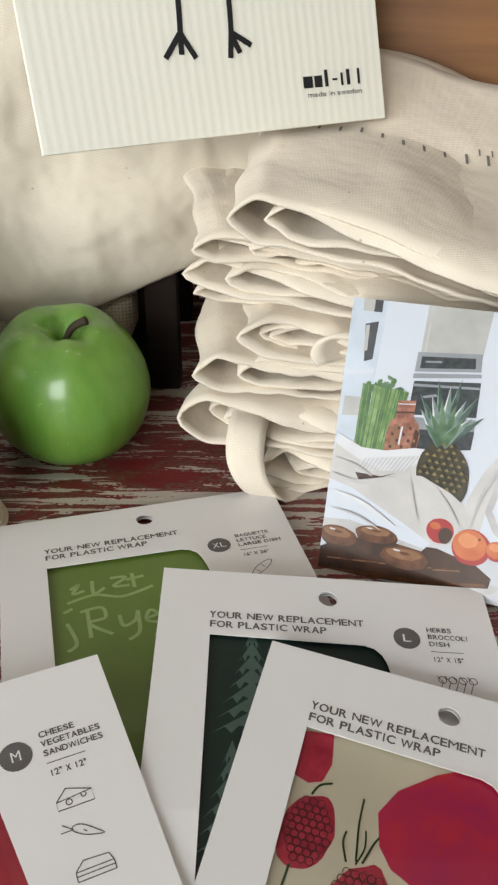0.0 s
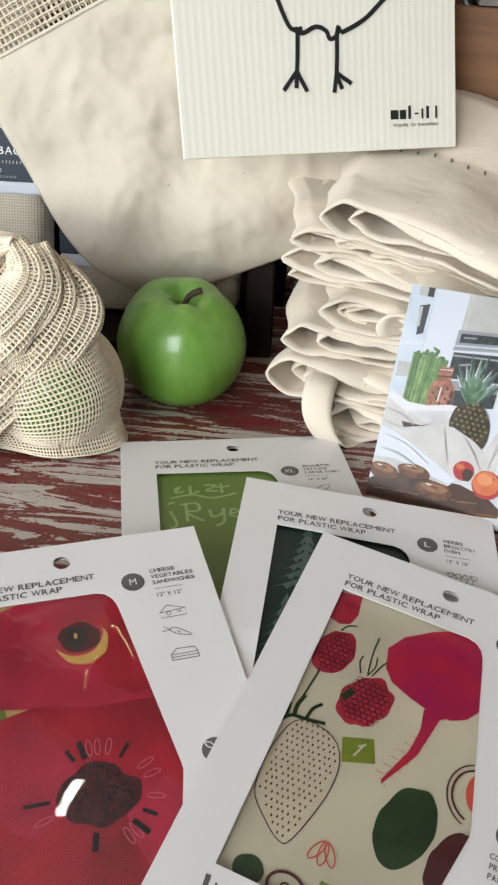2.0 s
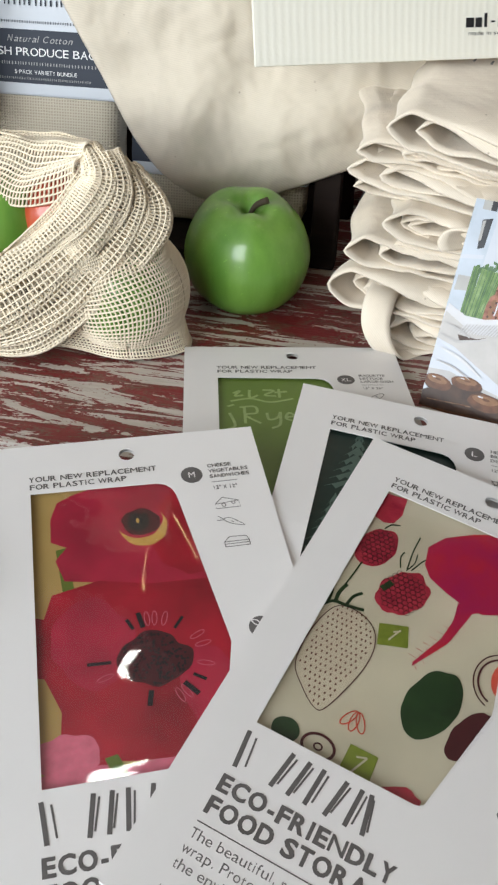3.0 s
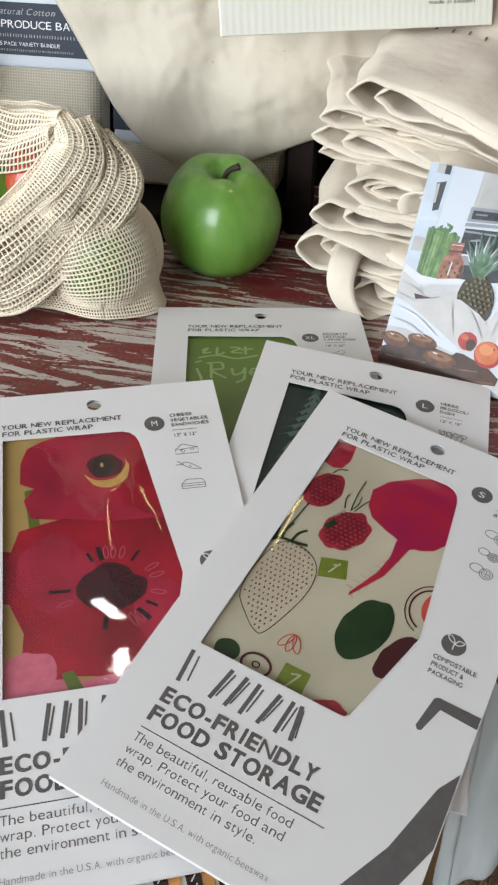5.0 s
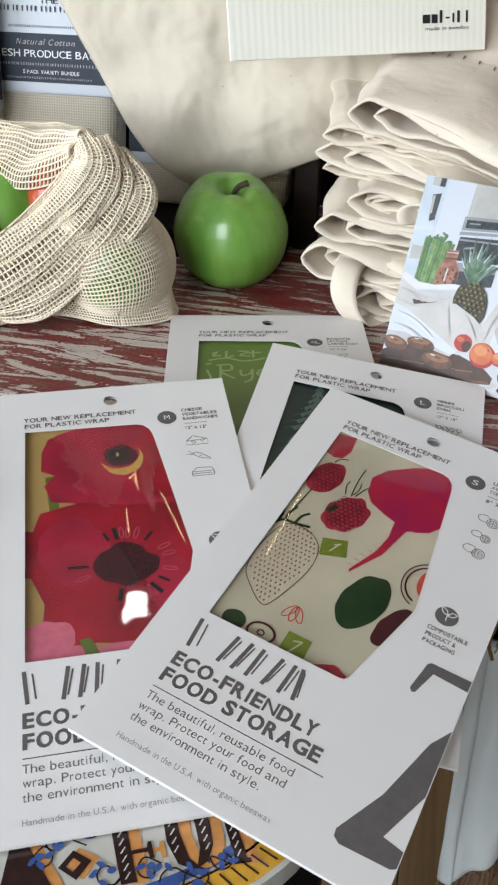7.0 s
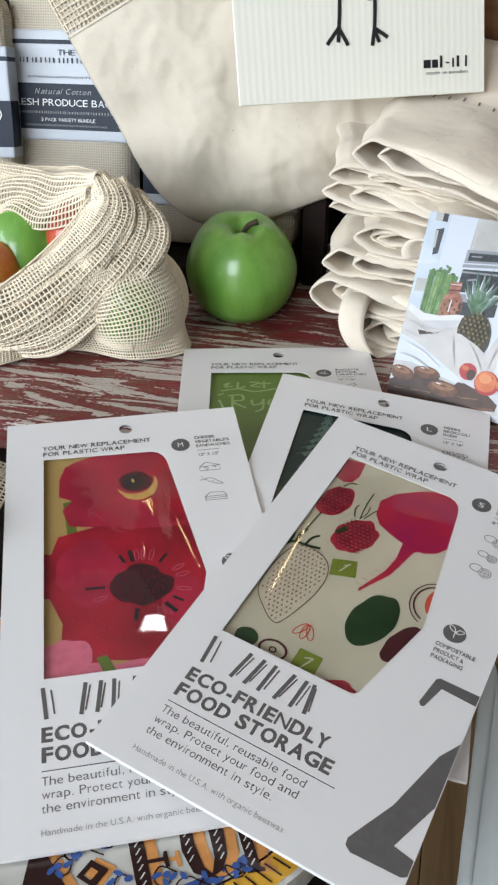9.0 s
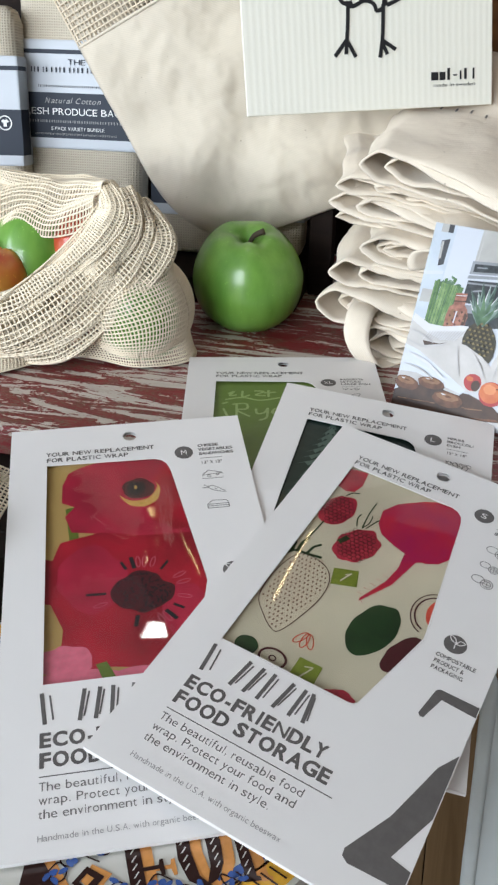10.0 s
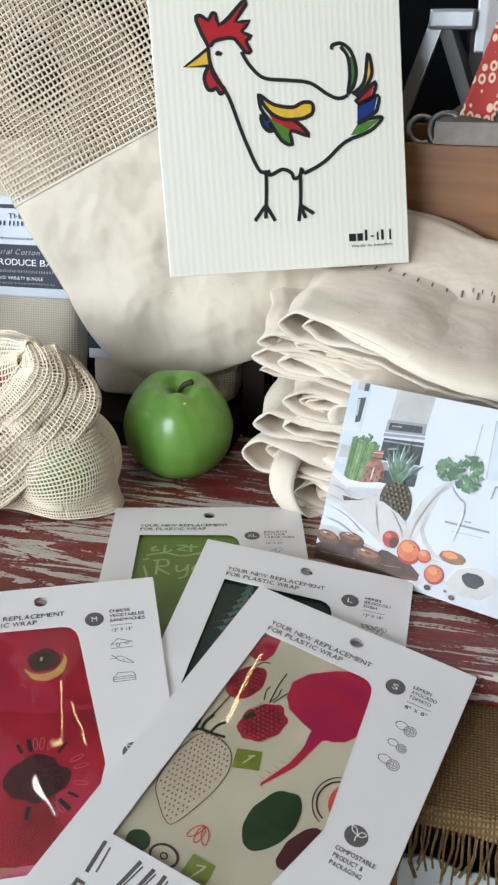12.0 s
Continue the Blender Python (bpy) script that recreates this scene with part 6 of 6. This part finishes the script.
thick(part("cloth", sheet(run_fn, 90, 34), BURLAP, run, smooth=True), 0.0016)
bm = bmesh.new()
for i in range(150):
    u = (i + rng.random() * 0.7) / 150
    p = run_fn(u, 1.0)
    L = rng.uniform(0.022, 0.034)
    q = [p + Vector((rng.uniform(-1, 1) * 0.003 * t, -0.003 * t + rng.uniform(-1, 1) * 0.001, -L * t)) for t in (0, 0.35, 0.7, 1.0)]
    tube(q, rng.uniform(0.0006, 0.0011), 5, bm)
tagged(part("fringe", bm, BURLAP, run, "loose frayed threads"), kind="stuff")

part("brace", tube([Vector((0.06, 0.20, 0.625)), Vector((0.102, 0.158, 0.652)), Vector((0.131, 0.158, 0.6955))], 0.0042, 10), BLACK_WALL, table, "thin black steel brace", True)

# ---- pale blue cloth hanging under the table's edge ----
BLUE = cotton("pale_blue_cotton", (0.56, 0.60, 0.60), fleck=False, var=0.04)
towel = thing("hanging_cloth", pose(0, 0, 0), "pale blue cotton cloth hanging with a brown fringe", "cloth")


def towel_fn(u, v):
    x = 0.108 + 0.24 * u + 0.022 * v
    drop = max(0.12, 0.33 - 0.55 * u)
    z = 0.683 - drop * v
    y = 0.142 + 0.05 * v + (0.010 * math.sin(u * 26 + v * 2) + 0.004 * math.sin(u * 61 + 3)) * (0.3 + v) + 0.003 * noise.noise((u * 20, v * 6, 0)) + 0.03 * u * v
    return Vector((x, y, z))


thick(part("cloth", sheet(towel_fn, 70, 40), BLUE, towel, smooth=True), 0.0015)
thick(part("hem", sheet(lambda u, v: towel_fn(u * 0.035, v) + Vector((0, -0.0016, 0)), 3, 40), BLUE, towel, "stitched hem", True), 0.001)
FUR = plain("brown_fringe", (0.16, 0.09, 0.05), 0.9, var=0.3, scale=200)
bm = bmesh.new()
for i in range(240):
    p = towel_fn((i + rng.random()) / 240, 1.0)
    L = rng.uniform(0.035, 0.055)
    tube([p + Vector((rng.uniform(-1, 1) * 0.004 * t, rng.uniform(-1, 1) * 0.004, -L * t)) for t in (0, 0.5, 1.0)], 0.0009, 4, bm)
tagged(part("fringe", bm, FUR, towel, "brown thread fringe"), kind="stuff")


# ---- the painted ceramic plaque under the packets ----
def plaque_white():
    m = Mat("tin_glaze", 0.18)
    m.colour(m.ramp(m.noise(20, 4), [(0.3, (0.50, 0.485, 0.44)), (0.7, (0.60, 0.585, 0.54))]))
    m.bump(m.noise(25, 3), 0.08, 0.001)
    m.p.inputs["Coat Weight"].default_value = 0.6
    return m.m


PLQ = pose(-0.0876, 0.0046, 0.7005, 0, 0, 30)
plq = thing("ceramic_plaque", PLQ, "oval white majolica plaque with painted lettering and a yellow rim", "plaque")


def squircle(k, n=72):
    out = []
    for i in range(n):
        a = 2 * math.pi * i / n
        c, s = math.cos(a), math.sin(a)
        out.append((0.132 * k * math.copysign(abs(c) ** 0.6, c), (0.095 - 0.132 * (1 - k)) * math.copysign(abs(s) ** 0.6, s)))
    return out


part("body", plate(squircle(1.0), [], 0, 0.012), plaque_white(), plq)
G_BLUE, G_YEL, G_BRN, G_OR = ink("glaze_blue", (0.05, 0.10, 0.30), 0.2), ink("glaze_yellow", (0.66, 0.36, 0.04), 0.2), ink("glaze_brown", (0.03, 0.014, 0.012), 0.2), ink("glaze_orange", (0.60, 0.27, 0.08), 0.2)
pz = 0.0122
for nm, mat, r0, r1, zz in (("yellow_rim", G_YEL, 0.985, 0.91, pz), ("blue_line", G_BLUE, 0.895, 0.865, pz), ("brown_line", G_BRN, 0.91, 0.903, pz + 0.0001)):
    part(nm, plate(squircle(r0), [squircle(r1)], zz, zz), mat, plq)
bm = bmesh.new()
for p, q in zip(squircle(0.92, 120), squircle(0.975, 120)):
    stroke(bm, [p, (q[0] * 0.99 + 0.0008, q[1])], 0.0008, pz + 0.0003, smooth=0)
tagged(part("rim_strokes", bm, G_BRN, plq), kind="stuff")
G_PALE = ink("glaze_white_stroke", (0.62, 0.60, 0.55), 0.2)


def heavy(poly, name="painted_letter"):
    """A brown brush letter with an ochre shade beside it."""
    part("letter_shade", plate([((x + 4.5) * mm, (y - 1.0) * mm) for x, y in poly], [], pz + 0.0001, pz + 0.0001), G_OR, plq)
    part(name, plate(scaled(poly), [], pz + 0.0003, pz + 0.0003), G_BRN, plq)


def hatch(x, y0, y1, n):
    bm = bmesh.new()
    for i in range(n):
        y = y0 + (y1 - y0) * (i + 0.5) / n
        flat(scaled([(x - 1.3, y - 1.1), (x - 0.7, y - 1.2), (x + 1.3, y + 1.1), (x + 0.8, y + 1.3)]), pz + 0.0005, bm)
    part("white_strokes", bm, G_PALE, plq)


heavy([(35, -74), (41, -74.5), (41, -63.5), (47, -64), (47.5, -67), (49, -67), (49, -60), (47.6, -60), (47, -62.2), (41, -61.8), (41, -44), (52, -44.5), (53, -50), (54, -50), (54, -41), (35, -41)])
heavy([(57, -72), (61, -75), (64, -75.6), (68, -74), (71.6, -68), (72.6, -58), (71, -48), (67, -42), (63, -41), (63, -42.4), (66, -46), (66.8, -58), (66.4, -68), (64, -74.2), (61.6, -71), (60.2, -60), (61, -48), (63, -42.4), (63, -41), (58.6, -44), (55.4, -52), (54.6, -62)])
heavy([(77, -78), (84, -79), (84, -77.4), (82.6, -76.6), (82.6, -60), (88, -62), (91, -68), (95, -76), (99, -77), (94, -64), (91, -58.4), (94, -52), (91, -45), (85, -42), (77, -41), (77, -42.6), (78, -43.4), (78, -77)])
heavy([(-2, -44), (2, -44), (13, -74), (15, -75), (6, -76), (7.4, -74.4), (4.4, -65), (-5, -64.4), (-8, -73), (-6, -75), (-13, -74.6), (-11, -73.2)])
hatch(38, -73, -42, 9)
hatch(57.6, -68, -46, 6)
hatch(69.4, -70, -46, 7)
hatch(80.2, -76, -44, 9)
part("diamond_shade", plate(scaled([(22, -68), (29, -61), (22, -55), (17, -61)]), [], pz + 0.0001, pz + 0.0001), G_OR, plq)
part("diamond", plate(scaled([(19.5, -67.5), (26, -61.5), (20, -55.5), (13.5, -61)]), [scaled([(18.6, -64), (22, -61.2), (19.6, -58.6), (16.4, -61.2)])], pz + 0.0003, pz + 0.0003), G_BRN, plq)
for cx, cy, r, sgn, turn in ((14, -51, 6, 1, 0), (27, -50, 5, -1, 40), (31, -68, 6, -1, 200), (46, -71, 5, 1, 90), (53, -78, 6, 1, 20), (63, -80, 6, -1, 0), (74, -75, 5, 1, 150), (8, -56, 5, -1, 100), (28, -78, 6, 1, 60), (-20, -60, 7, 1, 0), (-32, -66, 6, -1, 50)):
    bm = bmesh.new()
    line = [(cx + sgn * r * math.cos(t + radians(turn)) * (1 - t / 8), cy + r * math.sin(t + radians(turn)) * (1 - t / 8)) for t in (0, 0.7, 1.4, 2.1, 2.8, 3.5, 4.2, 4.9, 5.6)]
    stroke(bm, scaled([(line[0][0] + sgn * 5, line[0][1] - 4)] + line), 0.7 * mm, pz + 0.0004, smooth=4)
    part("scroll_line", bm, G_BRN, plq)
    bm = bmesh.new()
    flat(scaled(ring(line[-1][0], line[-1][1], 1.7, 1.4, 12, 0.3, cx)), pz + 0.00045, bm)
    for j in (2, 4, 6):
        flat(scaled(ring(line[j][0] * 1.0 + sgn * 1.2, line[j][1] + 1.0, 2.1, 1.1, 12, 0.3, cx + j, turn + 50 * j)), pz + 0.00042, bm)
    part("blue_leaf", bm, G_BLUE, plq)

# ---- oak floor boards ----
plank_mesh = to_mesh(box(0, 0, -0.012, 0.1185, 1.34, 0.0, 0.0015), "floor_board", FLOOR_WOOD)
fl = bpy.data.objects["floor"]
for i in range(-18, 14):
    for j in (-1, 0):
        o = new("floor_board", plank_mesh)
        o.parent = fl
        o.matrix_basis = pose(i * 0.12, -0.445 + j * 1.342, 0)
